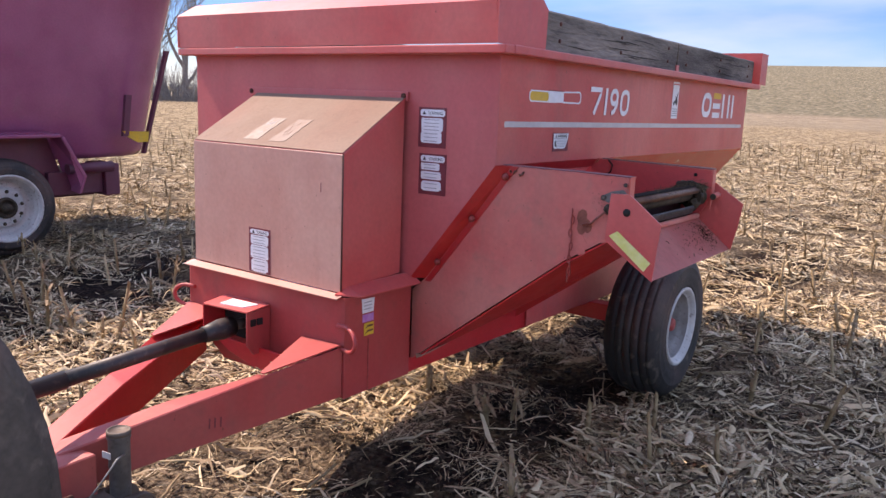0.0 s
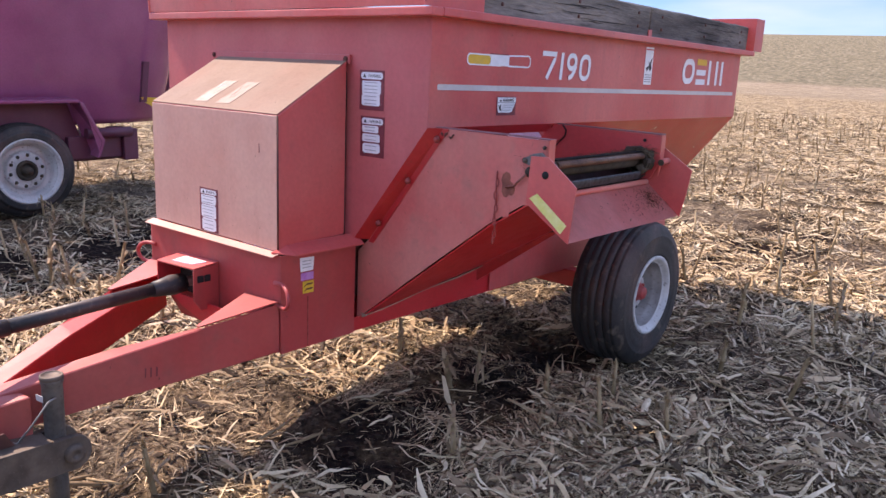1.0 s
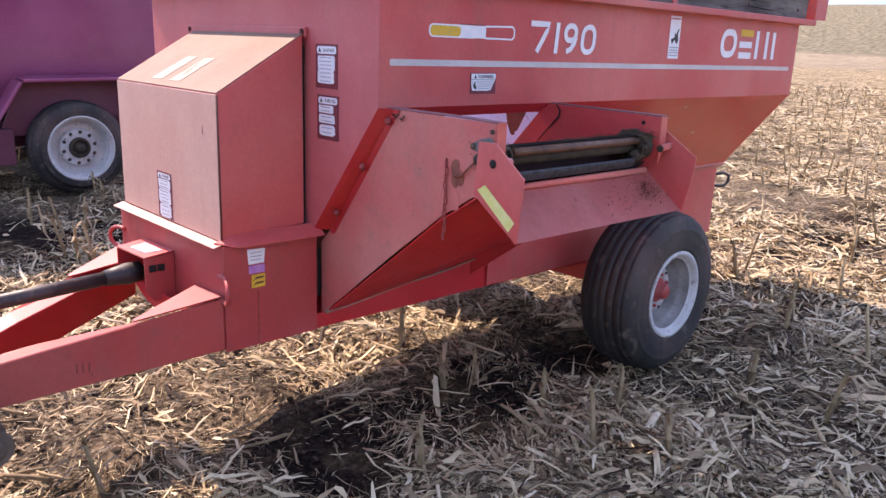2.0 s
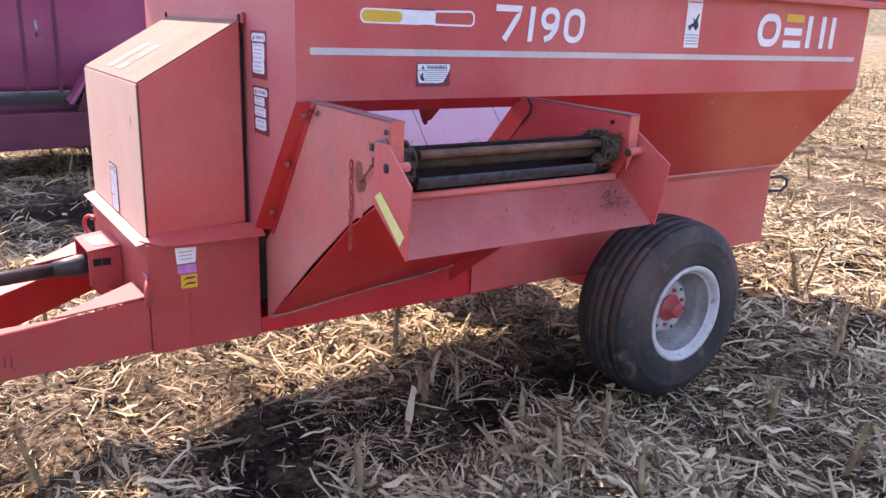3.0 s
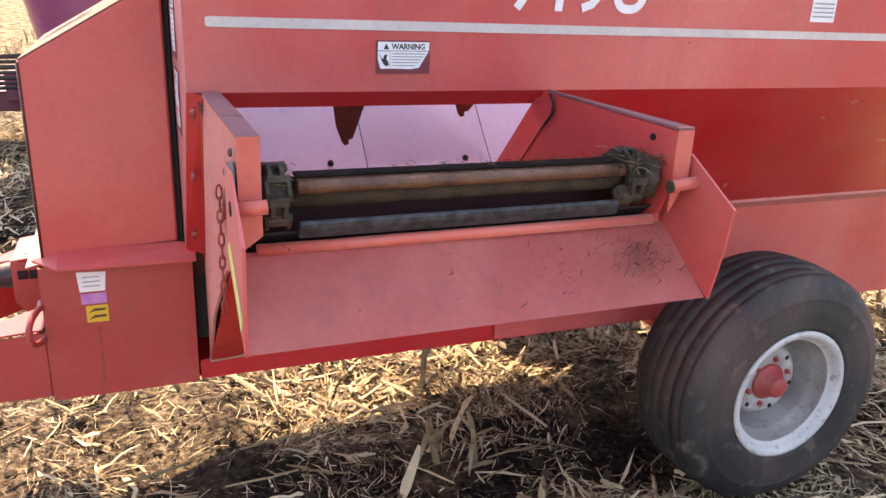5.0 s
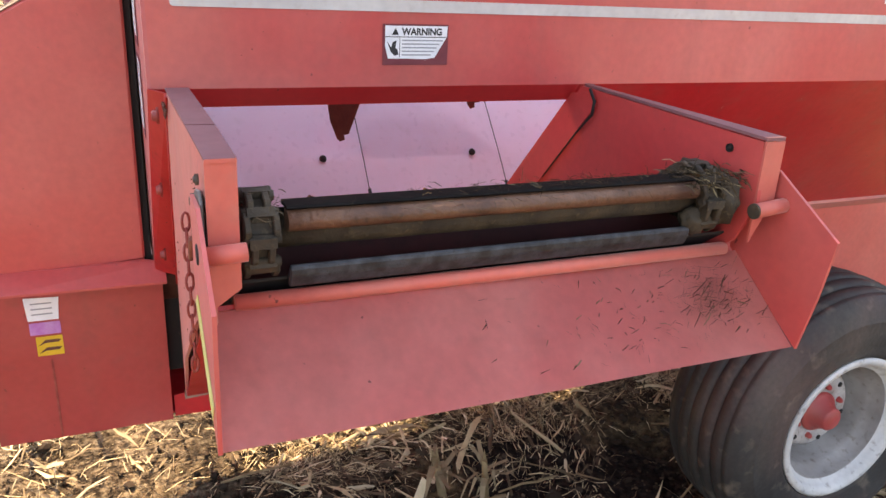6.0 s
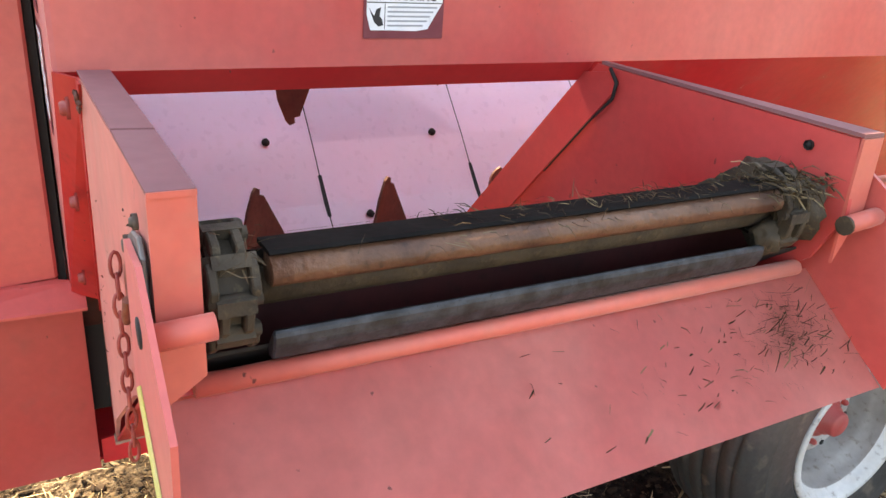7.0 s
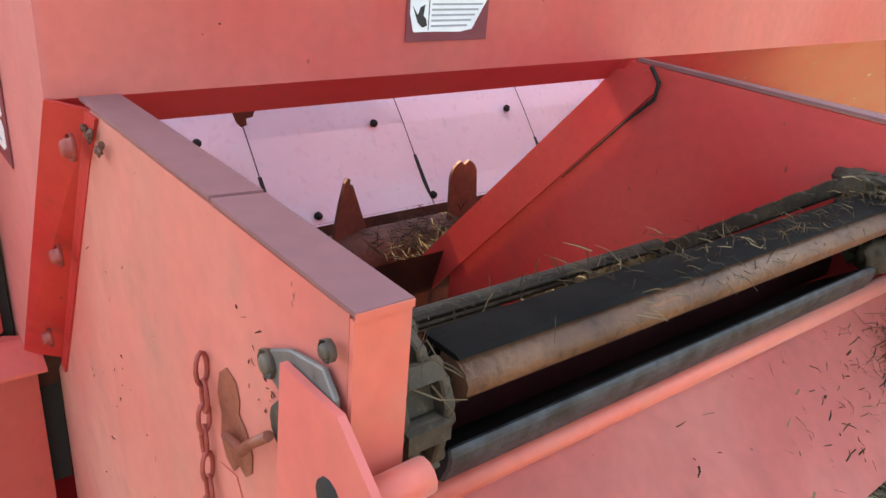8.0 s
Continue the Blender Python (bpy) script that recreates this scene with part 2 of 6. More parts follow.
def straw_material(name, stops, rough=0.7):
    m = material(name, stops[0][1], rough)
    n, l = m.node_tree.nodes, m.node_tree.links
    b = n["Principled BSDF"]
    b.inputs["Specular IOR Level"].default_value = 0.2
    g = n.new("ShaderNodeNewGeometry")
    r = n.new("ShaderNodeValToRGB")
    e = r.color_ramp.elements
    while len(e) < len(stops):
        e.new(0.5)
    for k, (p, c) in zip(e, stops):
        k.position, k.color = p, (*c, 1)
    l.new(g.outputs["Random Per Island"], r.inputs[0])
    t = n.new("ShaderNodeTexNoise")
    t.inputs["Scale"].default_value = 40
    t.inputs["Detail"].default_value = 5
    tc = n.new("ShaderNodeTexCoord")
    l.new(tc.outputs["Object"], t.inputs["Vector"])
    mx = n.new("ShaderNodeMix")
    mx.data_type, mx.blend_type = "RGBA", "MULTIPLY"
    mx.inputs[0].default_value = 0.5
    l.new(r.outputs[0], mx.inputs[6])
    l.new(t.outputs[0], mx.inputs[7])
    l.new(mx.outputs[2], b.inputs["Base Color"])
    return m


STRAW = straw_material("dry_corn_straw", [(0.0, (0.040, 0.026, 0.018)), (0.22, (0.165, 0.113, 0.069)), (0.42, (0.47, 0.345, 0.208)), (0.64, (0.80, 0.632, 0.380)), (1.0, (0.90, 0.765, 0.53))])
STUB = straw_material("yellow_corn_stalk", [(0.0, (0.24, 0.165, 0.092)), (0.5, (0.47, 0.350, 0.195)), (1.0, (0.68, 0.535, 0.325))])
CLOD = straw_material("crumbled_soil", [(0.0, (0.03, 0.02, 0.013)), (0.5, (0.060, 0.041, 0.028)), (1.0, (0.125, 0.090, 0.060))], 0.95)
FODDER = straw_material("green_brown_fodder", [(0.0, (0.028, 0.018, 0.010)), (0.45, (0.075, 0.049, 0.026)), (0.8, (0.15, 0.105, 0.056)), (1.0, (0.36, 0.27, 0.15))])
DAMP_FODDER = straw_material("damp_dark_fodder", [(0.0, (0.016, 0.011, 0.007)), (0.6, (0.040, 0.028, 0.017)), (1.0, (0.10, 0.07, 0.042))])
PALE_FODDER = straw_material("pale_dusty_fodder", [(0.0, (0.05, 0.034, 0.020)), (0.5, (0.13, 0.092, 0.055)), (0.85, (0.22, 0.165, 0.10)), (1.0, (0.42, 0.34, 0.22))])
BARK = worn("grey_bark", (0.19, 0.165, 0.15), (0.30, 0.27, 0.245), (0.12, 0.10, 0.085), (0.8, 0.95), patch=5)


def ground_material():
    m = material("field_soil", (0.2, 0.15, 0.1), 0.95)
    n, l = m.node_tree.nodes, m.node_tree.links
    b = n["Principled BSDF"]
    b.inputs["Specular IOR Level"].default_value = 0.12
    tc = n.new("ShaderNodeTexCoord")
    sep = n.new("ShaderNodeSeparateXYZ")
    l.new(tc.outputs["Object"], sep.inputs[0])

    def tex(scale, detail=6, stretch=None):
        t = n.new("ShaderNodeTexNoise")
        t.inputs["Scale"].default_value = scale
        t.inputs["Detail"].default_value = detail
        if stretch:
            mp = n.new("ShaderNodeMapping")
            mp.inputs["Scale"].default_value = stretch
            l.new(tc.outputs["Object"], mp.inputs[0])
            l.new(mp.outputs[0], t.inputs["Vector"])
        else:
            l.new(tc.outputs["Object"], t.inputs["Vector"])
        return t

    def ramp(src, stops):
        r = n.new("ShaderNodeValToRGB")
        e = r.color_ramp.elements
        while len(e) < len(stops):
            e.new(0.5)
        for k, (p, c) in zip(e, stops):
            k.position, k.color = p, (*c, 1)
        l.new(src, r.inputs[0])
        return r

    def mixed(fac, a, c):
        x = n.new("ShaderNodeMix")
        x.data_type = "RGBA"
        l.new(fac, x.inputs[0])
        l.new(a, x.inputs[6])
        l.new(c, x.inputs[7])
        return x.outputs[2]

    dry = ramp(tex(34, 14).outputs[0], [(0.36, (0.045, 0.032, 0.022)), (0.5, (0.165, 0.122, 0.083)), (0.66, (0.38, 0.30, 0.205))])
    shaded_soil = ramp(tex(40, 14).outputs[0], [(0.35, (0.010, 0.0058, 0.0048)), (0.55, (0.028, 0.0165, 0.0125)), (0.75, (0.075, 0.049, 0.036))])
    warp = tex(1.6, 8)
    # darker soil paints in the shade beside the wagon and between the two wagons
    shade_masks = []
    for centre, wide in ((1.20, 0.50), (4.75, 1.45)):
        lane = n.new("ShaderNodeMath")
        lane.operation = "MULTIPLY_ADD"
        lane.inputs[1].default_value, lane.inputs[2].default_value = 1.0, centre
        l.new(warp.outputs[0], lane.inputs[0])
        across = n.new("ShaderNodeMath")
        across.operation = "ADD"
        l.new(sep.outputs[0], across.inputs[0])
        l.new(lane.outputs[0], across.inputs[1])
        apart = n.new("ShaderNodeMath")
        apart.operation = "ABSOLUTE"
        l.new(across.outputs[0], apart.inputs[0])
        shade_mask = n.new("ShaderNodeMapRange")
        shade_mask.inputs[1].default_value, shade_mask.inputs[2].default_value = wide, wide * 0.56
        l.new(apart.outputs[0], shade_mask.inputs[0])
        shade_masks.append(shade_mask)
    shade_mask = n.new("ShaderNodeMath")
    shade_mask.operation = "MAXIMUM"
    l.new(shade_masks[0].outputs[0], shade_mask.inputs[0])
    l.new(shade_masks[1].outputs[0], shade_mask.inputs[1])
    soil_mix = mixed(shade_mask.outputs[0], dry.outputs[0], shaded_soil.outputs[0])
    chaff = ramp(tex(30, 12).outputs[0], [(0.35, (0.08, 0.052, 0.030)), (0.5, (0.22, 0.155, 0.085)), (0.65, (0.40, 0.30, 0.175))])
    far_chaff = ramp(tex(7.0, 15, (1.0, 0.8, 1)).outputs[0], [(0.36, (0.10, 0.070, 0.042)), (0.5, (0.35, 0.264, 0.156)), (0.64, (0.60, 0.485, 0.305))])
    patches = ramp(tex(2.2, 6).outputs[0], [(0.52, (0, 0, 0)), (0.68, (0.8, 0.8, 0.8))])
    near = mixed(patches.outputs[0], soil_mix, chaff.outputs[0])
    # near field, then open stubble, a pale headland and the grey-tan hill
    dist = n.new("ShaderNodeVectorMath")
    dist.operation = "LENGTH"
    l.new(tc.outputs["Object"], dist.inputs[0])

    def step(src, lo, hi):
        r = n.new("ShaderNodeMapRange")
        r.inputs[1].default_value, r.inputs[2].default_value = lo, hi
        l.new(src, r.inputs[0])
        return r.outputs[0]
    c = mixed(step(dist.outputs[1], 7.5, 15.0), near, far_chaff.outputs[0])
    pale = ramp(tex(0.3, 8).outputs[0], [(0.3, (0.28, 0.225, 0.150)), (0.7, (0.36, 0.295, 0.205))])
    hill = ramp(tex(2.6, 15, (0.9, 0.34, 1)).outputs[0], [(0.36, (0.13, 0.115, 0.071)), (0.5, (0.19, 0.166, 0.106)), (0.6, (0.26, 0.228, 0.152)), (0.70, (0.36, 0.320, 0.225))])
    c = mixed(step(sep.outputs[1], 42, 50), c, pale.outputs[0])
    c = mixed(step(sep.outputs[1], 84, 90), c, hill.outputs[0])
    mottle = ramp(tex(3.0, 15, (0.5, 1.3, 1)).outputs[0], [(0.32, (0.45, 0.45, 0.45)), (0.5, (0.9, 0.9, 0.9)), (0.68, (1.25, 1.22, 1.15))])
    mm = n.new("ShaderNodeMix")
    mm.data_type, mm.blend_type = "RGBA", "MULTIPLY"
    mm.inputs[0].default_value = 1.0
    l.new(c, mm.inputs[6])
    l.new(mottle.outputs[0], mm.inputs[7])
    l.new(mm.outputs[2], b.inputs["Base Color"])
    bp = n.new("ShaderNodeBump")
    bp.inputs["Strength"].default_value, bp.inputs["Distance"].default_value = 1.0, 0.05
    l.new(tex(75, 14).outputs[0], bp.inputs["Height"])
    l.new(bp.outputs[0], b.inputs["Normal"])
    return m


SOIL = ground_material()


# ---- mesh helpers ----
def V(*a):
    return Vector(a)


def box(bm, x0, x1, y0, y1, z0, z1, bevel=0.0):
    vs = [bm.verts.new(p) for p in ((x0, y0, z0), (x1, y0, z0), (x1, y1, z0), (x0, y1, z0), (x0, y0, z1), (x1, y0, z1), (x1, y1, z1), (x0, y1, z1))]
    fs = [bm.faces.new([vs[i] for i in f]) for f in ((3, 2, 1, 0), (4, 5, 6, 7), (0, 1, 5, 4), (1, 2, 6, 5), (2, 3, 7, 6), (3, 0, 4, 7))]
    if bevel:
        es = list({e for f in fs for e in f.edges})
        bmesh.ops.bevel(bm, geom=es, offset=bevel, segments=2, affect="EDGES", profile=0.5)
    return bm


def sheet(bm, pts, thick, bevel=0.0):
    """A plate: a flat outline pushed along the vector or, for a number, along its normal."""
    pts = [Vector(p) for p in pts]
    if not isinstance(thick, Vector):
        nor = Vector((0, 0, 0))
        for i, p in enumerate(pts):
            nor += p.cross(pts[(i + 1) % len(pts)])
        thick = nor.normalized() * thick
    a = [bm.verts.new(p) for p in pts]
    c = [bm.verts.new(p + thick) for p in pts]
    k = len(pts)
    fs = [bm.faces.new(a[::-1]), bm.faces.new(c)]
    for i in range(k):
        fs.append(bm.faces.new((a[i], a[(i + 1) % k], c[(i + 1) % k], c[i])))
    bmesh.ops.recalc_face_normals(bm, faces=fs)
    if bevel:
        es = list({e for f in fs for e in f.edges})
        bmesh.ops.bevel(bm, geom=es, offset=bevel, segments=1, affect="EDGES")
    return bm


def tube(bm, path, r, sides=10, caps=True):
    """A round bar along a path; r a number or one radius for each point."""
    path = [Vector(p) for p in path]
    rs = r if isinstance(r, (list, tuple)) else [r] * len(path)
    rings = []
    ref = None
    for i, p in enumerate(path):
        d = (path[min(i + 1, len(path) - 1)] - path[max(i - 1, 0)]).normalized()
        if ref is None:
            ref = d.orthogonal().normalized()
        ref = (ref - d * ref.dot(d))
        ref = ref.normalized() if ref.length > 1e-6 else d.orthogonal().normalized()
        s = d.cross(ref)
        rings.append([bm.verts.new(p + (ref * math.cos(a) + s * math.sin(a)) * rs[i]) for a in (2 * math.pi * k / sides for k in range(sides))])
    for a, c in zip(rings, rings[1:]):
        for k in range(sides):
            f = bm.faces.new((a[k], a[(k + 1) % sides], c[(k + 1) % sides], c[k]))
            f.smooth = True
    if caps:
        bm.faces.new(rings[0][::-1])
        bm.faces.new(rings[-1])
    return bm


def lathe(bm, profile, centre, axis="x", steps=40, closed=False):
    """Turns (radius, offset) pairs round an axis through centre."""
    rings = []
    for r, u in profile:
        ring = []
        for k in range(steps):
            a = 2 * math.pi * k / steps
            c, s = r * math.cos(a), r * math.sin(a)
            p = {"x": (u, c, s), "y": (c, u, s), "z": (c, s, u)}[axis]
            ring.append(bm.verts.new(Vector(centre) + Vector(p)))
        rings.append(ring)
    pairs = list(zip(rings, rings[1:])) + ([(rings[-1], rings[0])] if closed else [])
    for a, c in pairs:
        for k in range(steps):
            f = bm.faces.new((a[k], a[(k + 1) % steps], c[(k + 1) % steps], c[k]))
            f.smooth = True
    bmesh.ops.recalc_face_normals(bm, faces=bm.faces)
    return bm


def part(name, bm, mat, parent=None, label=""):
    me = bpy.data.meshes.new(name)
    bm.to_mesh(me)
    bm.free()
    me.materials.append(mat)
    ob = new(name, me)
    if parent:
        ob.parent = parent
    return tagged(ob, label) if label else ob


def B():
    return bmesh.new()


def root(name, m, label, category, group=""):
    ob = new(name)
    ob.empty_display_size = 0.1
    ob.matrix_world = m
    return tagged(ob, label, category, group)


def bolt(parent, p, axis, r=0.011, mat=None, h=0.012):
    bm = B()
    lathe(bm, [(0.0001, h), (r * 0.8, h), (r, h * 0.7), (r, 0), (r * 1.5, 0), (r * 1.5, -0.004)], p, axis, 8)
    return part("bolt", bm, mat or RED, parent)


# ---- ground ----
def gz(x, y):
    """Height of the field."""
    x, y = np.asarray(x, float), np.asarray(y, float)
    d = np.hypot(x, y)
    z = 0.045 + 0.020 * np.clip(y - 1.8, -3, 18)
    near = np.clip(1.5 - d / 25, 0, 1)
    z = z + near * (0.010 * np.sin(2.1 * x + 0.7 * y) + 0.008 * np.sin(5.3 * x - 3.1 * y + 1) + 0.014 * np.sin(2 * np.pi * (y - 2.42) / 0.76 + math.pi / 2))
    az = np.degrees(np.arctan2(-x, y))
    side = np.clip((48 - az) / 25, 0, 1) * np.clip((az + 100) / 40, 0, 1)
    side = side * side * (3 - 2 * side)
    up = np.clip((d - 75) / 190, 0, 1)
    return z + side * 12.5 * up * up * (3 - 2 * up)


def axis_points(lo, hi, stepsize, far_lo, far_hi):
    mid = np.arange(lo, hi, stepsize)
    out, inn = [hi], [lo]
    s = stepsize
    while out[-1] < far_hi:
        s *= 1.22
        out.append(out[-1] + s)
    s = stepsize
    while inn[-1] > far_lo:
        s *= 1.22
        inn.append(inn[-1] - s)
    return np.concatenate([inn[:0:-1], mid, out])


def clods(x, y):
    """Lumpy soil relief, in metres."""
    rng = np.random.RandomState(3)
    table = rng.uniform(-1, 1, (256, 256))
    out = np.zeros(np.shape(x))
    for cell, amp in ((0.45, 0.012), (0.17, 0.012), (0.075, 0.010), (0.04, 0.006)):
        u, v = x / cell + 40.3, y / cell + 17.7
        i, j = np.floor(u).astype(int), np.floor(v).astype(int)
        fu, fv = u - i, v - j
        fu, fv = fu * fu * (3 - 2 * fu), fv * fv * (3 - 2 * fv)
        a, b2 = table[i % 256, j % 256], table[(i + 1) % 256, j % 256]
        c, d = table[i % 256, (j + 1) % 256], table[(i + 1) % 256, (j + 1) % 256]
        out += amp * ((a * (1 - fu) + b2 * fu) * (1 - fv) + (c * (1 - fu) + d * fu) * fv)
    return out * np.clip(1.6 - np.hypot(x, y) / 12, 0, 1)


def build_ground():
    xs, ys = axis_points(-6.5, 1.6, 0.026, -1500, 1500), axis_points(-0.3, 8, 0.026, -1200, 1500)
    gx, gy = np.meshgrid(xs, ys)
    h = gz(gx, gy) + clods(gx, gy) - 0.006
    co = np.stack([gx, gy, h], -1).reshape(-1, 3)
    w, k = len(xs), len(ys)
    idx = np.arange(w * k).reshape(k, w)
    quads = np.stack([idx[:-1, :-1], idx[:-1, 1:], idx[1:, 1:], idx[1:, :-1]], -1).reshape(-1, 4)
    me = bpy.data.meshes.new("ground")
    me.from_pydata(co.tolist(), [], quads.tolist())
    me.materials.append(SOIL)
    me.polygons.foreach_set("use_smooth", [True] * len(me.polygons))
    tagged(new("ground", me), "brown harvested corn field with pale husks and low ridges", "ground", kind="structure")


build_ground()

# ---- feeder wagon: x to its near side, y to its rear, z up ----
WAGON = pose(-2.195, 2.19, 0, -0.9)
wagon = root("feeder_wagon", WAGON, "faded red steel feed mixer wagon with a side discharge conveyor", "wagon")


def fy(x):
    """The front plate of the discharge: its place along the wagon."""
    return 0.024 + (x - 0.822) * (0.021 if x > 0.822 else -0.050)


def ry(x):
    """The rear plate of the discharge."""
    return 0.803 + (x - 0.817) * 0.06


REAR = 2.865


def build_hopper():
    t = 0.006
    # front wall
    bm = B()
    sheet(bm, [(-0.83, 0, 1.74), (-0.83, 0, 1.37), (-0.43, 0, 0.92), (0.43, 0, 0.92), (0.783, 0, 1.37), (0.783, 0, 1.74)], V(0, t, 0))
    part("front_wall", bm, RED_FRONT, wagon, "shaded faded red front wall")
    bm = B()
    sheet(bm, [(-0.83, REAR, 1.74), (-0.83, REAR, 1.37), (-0.43, REAR, 0.92), (0.43, REAR, 0.92), (0.783, REAR, 1.37), (0.783, REAR, 1.74)], V(0, -t, 0))
    part("rear_wall", bm, RED, wagon)
    bm = B()
    box(bm, 0.777, 0.783, 0.006, REAR - 0.006, 1.37, 1.745)
    part("side_wall", bm, RED, wagon, "faded red side wall with decals")
    bm = B()
    box(bm, -0.836, -0.83, 0.006, REAR - 0.006, 1.37, 1.745)
    part("side_wall", bm, RED, wagon)

    def slope(y0, y1, z0, z1, name, mat, s=1):
        def at(z):
            return s * (0.43 + (z - 0.92) * (0.353 if s > 0 else 0.40) / 0.45)
        b2 = B()
        sheet(b2, [(at(z1), y0, z1), (at(z1), y1, z1), (at(z0), y1, z0), (at(z0), y0, z0)], V(-0.005 * s, 0, 0.004))
        return part(name, b2, mat, wagon)
    slope(0.006, 0.05, 0.92, 1.335, "slope_wall", RED_DEEP)
    slope(0.006, 0.80, 1.335, 1.37, "slope_wall", RED_DEEP)
    slope(0.80, REAR - 0.006, 0.92, 1.37, "slope_wall", RED_GLOSS)
    slope(0.006, REAR - 0.006, 0.92, 1.37, "slope_wall", RED_DEEP, -1)
    # flange along the rear edge of the mouth
    bm = B()
    edge = [(0.843, 1.352), (0.832, 1.362), (0.770, 1.352), (0.250, 0.76), (0.344, 0.76), (0.846, 1.335)]
    sheet(bm, [(x, ry(x) - 0.008, z) for x, z in edge], V(0, 0.005, 0))
    part("mouth_flange", bm, RED_MID, wagon, "bleached red flange beside the discharge mouth")
    # rim
    bm = B()
    box(bm, -0.885, 0.838, -0.06, -0.002, 1.735, 1.764, 0.004)
    part("rim_channel", bm, RED, wagon)
    bm = B()
    box(bm, 0.785, 0.838, -0.001, REAR + 0.08, 1.737, 1.766, 0.004)
    part("rim_channel", bm, RED, wagon)
    bm = B()
    box(bm, -0.885, -0.838, -0.001, REAR + 0.08, 1.737, 1.766, 0.004)
    part("rim_channel", bm, RED, wagon)
    bm = B()
    box(bm, -0.836, 0.783, REAR, REAR + 0.05, 1.737, 1.766, 0.004)
    part("rim_channel", bm, RED, wagon)
    # raised front board with a folded top
    bm = B()
    sheet(bm, [(-0.88, -0.058, 1.767), (0.80, -0.058, 1.767), (0.80, -0.064, 1.90), (-0.88, -0.064, 1.90)], V(0, 0.006, 0))
    sheet(bm, [(-0.88, -0.064, 1.90), (0.80, -0.064, 1.90), (0.80, 0.02, 1.955), (-0.86, 0.02, 1.955)], V(0, 0.004, -0.006))
    part("front_board", bm, RED, wagon, "raised red front board with folded top")
    bm = B()
    sheet(bm, [(0.803, -0.064, 1.767), (0.803, 0.25, 1.767), (0.803, 0.255, 1.905), (0.803, 0.2, 1.945), (0.803, 0.06, 1.965), (0.803, -0.064, 1.90)], V(0.005, 0, 0))
    part("corner_plate", bm, RED, wagon)
    bm = B()
    sheet(bm, [(-0.88, -0.064, 1.767), (-0.88, 0.25, 1.767), (-0.88, 0.255, 1.905), (-0.88, 0.06, 1.965), (-0.88, -0.064, 1.90)], V(0.005, 0, 0))
    part("corner_plate", bm, RED, wagon)
    # rear board
    bm = B()
    box(bm, -0.86, 0.83, REAR + 0.06, REAR + 0.066, 1.767, 1.957)
    sheet(bm, [(0.83, REAR + 0.06, 1.767), (0.83, REAR + 0.2, 1.767), (0.83, REAR + 0.2, 1.957), (0.83, REAR + 0.06, 1.957)], V(0.005, 0, 0))
    box(bm, -0.86, 0.83, REAR + 0.067, REAR + 0.2, 1.953, 1.958)
    part("rear_board", bm, RED, wagon)
    # plank sideboards
    rnd = random.Random(5)
    for xs, y0, y1 in ((0.755, 0.258, 1.578), (0.755, 1.592, 2.915), (-0.87, 0.258, 1.578), (-0.87, 1.592, 2.915)):
        bm = B()
        k = 14
        rows = []
        for i in range(k + 1):
            y = y0 + (y1 - y0) * i / k
            zt = 1.908 + rnd.uniform(-0.0015, 0.0015)
            rows.append([bm.verts.new(p) for p in ((xs, y, 1.772), (xs + 0.036, y, 1.772), (xs + 0.038, y, zt - 0.008), (xs + 0.03, y, zt), (xs, y, zt))])
        for a, c in zip(rows, rows[1:]):
            for j in range(5):
                bm.faces.new((a[j], a[(j + 1) % 5], c[(j + 1) % 5], c[j]))
        bm.faces.new(rows[0][::-1])
        bm.faces.new(rows[-1])
        bmesh.ops.recalc_face_normals(bm, faces=bm.faces)
        plank = part("plank", bm, WOOD, wagon, "weathered grey wooden sideboard plank")
        for yb in (y0 + 0.12, y0 + 0.66, y1 - 0.12):
            for zb in (1.81, 1.87):
                bolt(plank, (xs + 0.036, yb, zb), "x", 0.008, RUST, 0.006)
    bm = B()
    box(bm, 0.794, 0.799, 1.565, 1.6, 1.745, 1.80)
    part("plank_bracket", bm, RED, wagon)
    # white liner inside, in panels
    for y0, y1 in ((0.01, 0.2075), (0.2110, 0.7275), (0.7310, 1.2505), (1.2540, 1.7705), (1.7740, 2.2905), (2.2940, 2.85)):
        bm = B()
        prof = [(-0.824, 1.73), (-0.824, 1.39), (-0.80, 1.355), (-0.41, 0.93), (-0.28, 0.775), (-0.22, 0.72)]
        lo = [bm.verts.new((x, y0, z)) for x, z in prof]
        hi = [bm.verts.new((x, y1, z)) for x, z in prof]
        for i in range(len(prof) - 1):
            bm.faces.new((lo[i], lo[i + 1], hi[i + 1], hi[i]))
        bmesh.ops.solidify(bm, geom=bm.faces[:], thickness=0.004)
        bmesh.ops.recalc_face_normals(bm, faces=bm.faces)
        part("liner_panel", bm, LINER, wagon, "white inner liner panel")
    for y in (0.2095, 0.7295, 1.2525, 1.7725, 2.2925):
        bm = B()
        sheet(bm, [(-0.8045, y - 0.006, 1.355), (-0.8045, y + 0.006, 1.355), (-0.2245, y + 0.006, 0.72), (-0.2245, y - 0.006, 0.72)], V(-0.003, 0, -0.003))
        part("joint_backing", bm, DARK, wagon, "dark dirt-filled joint between liner panels")
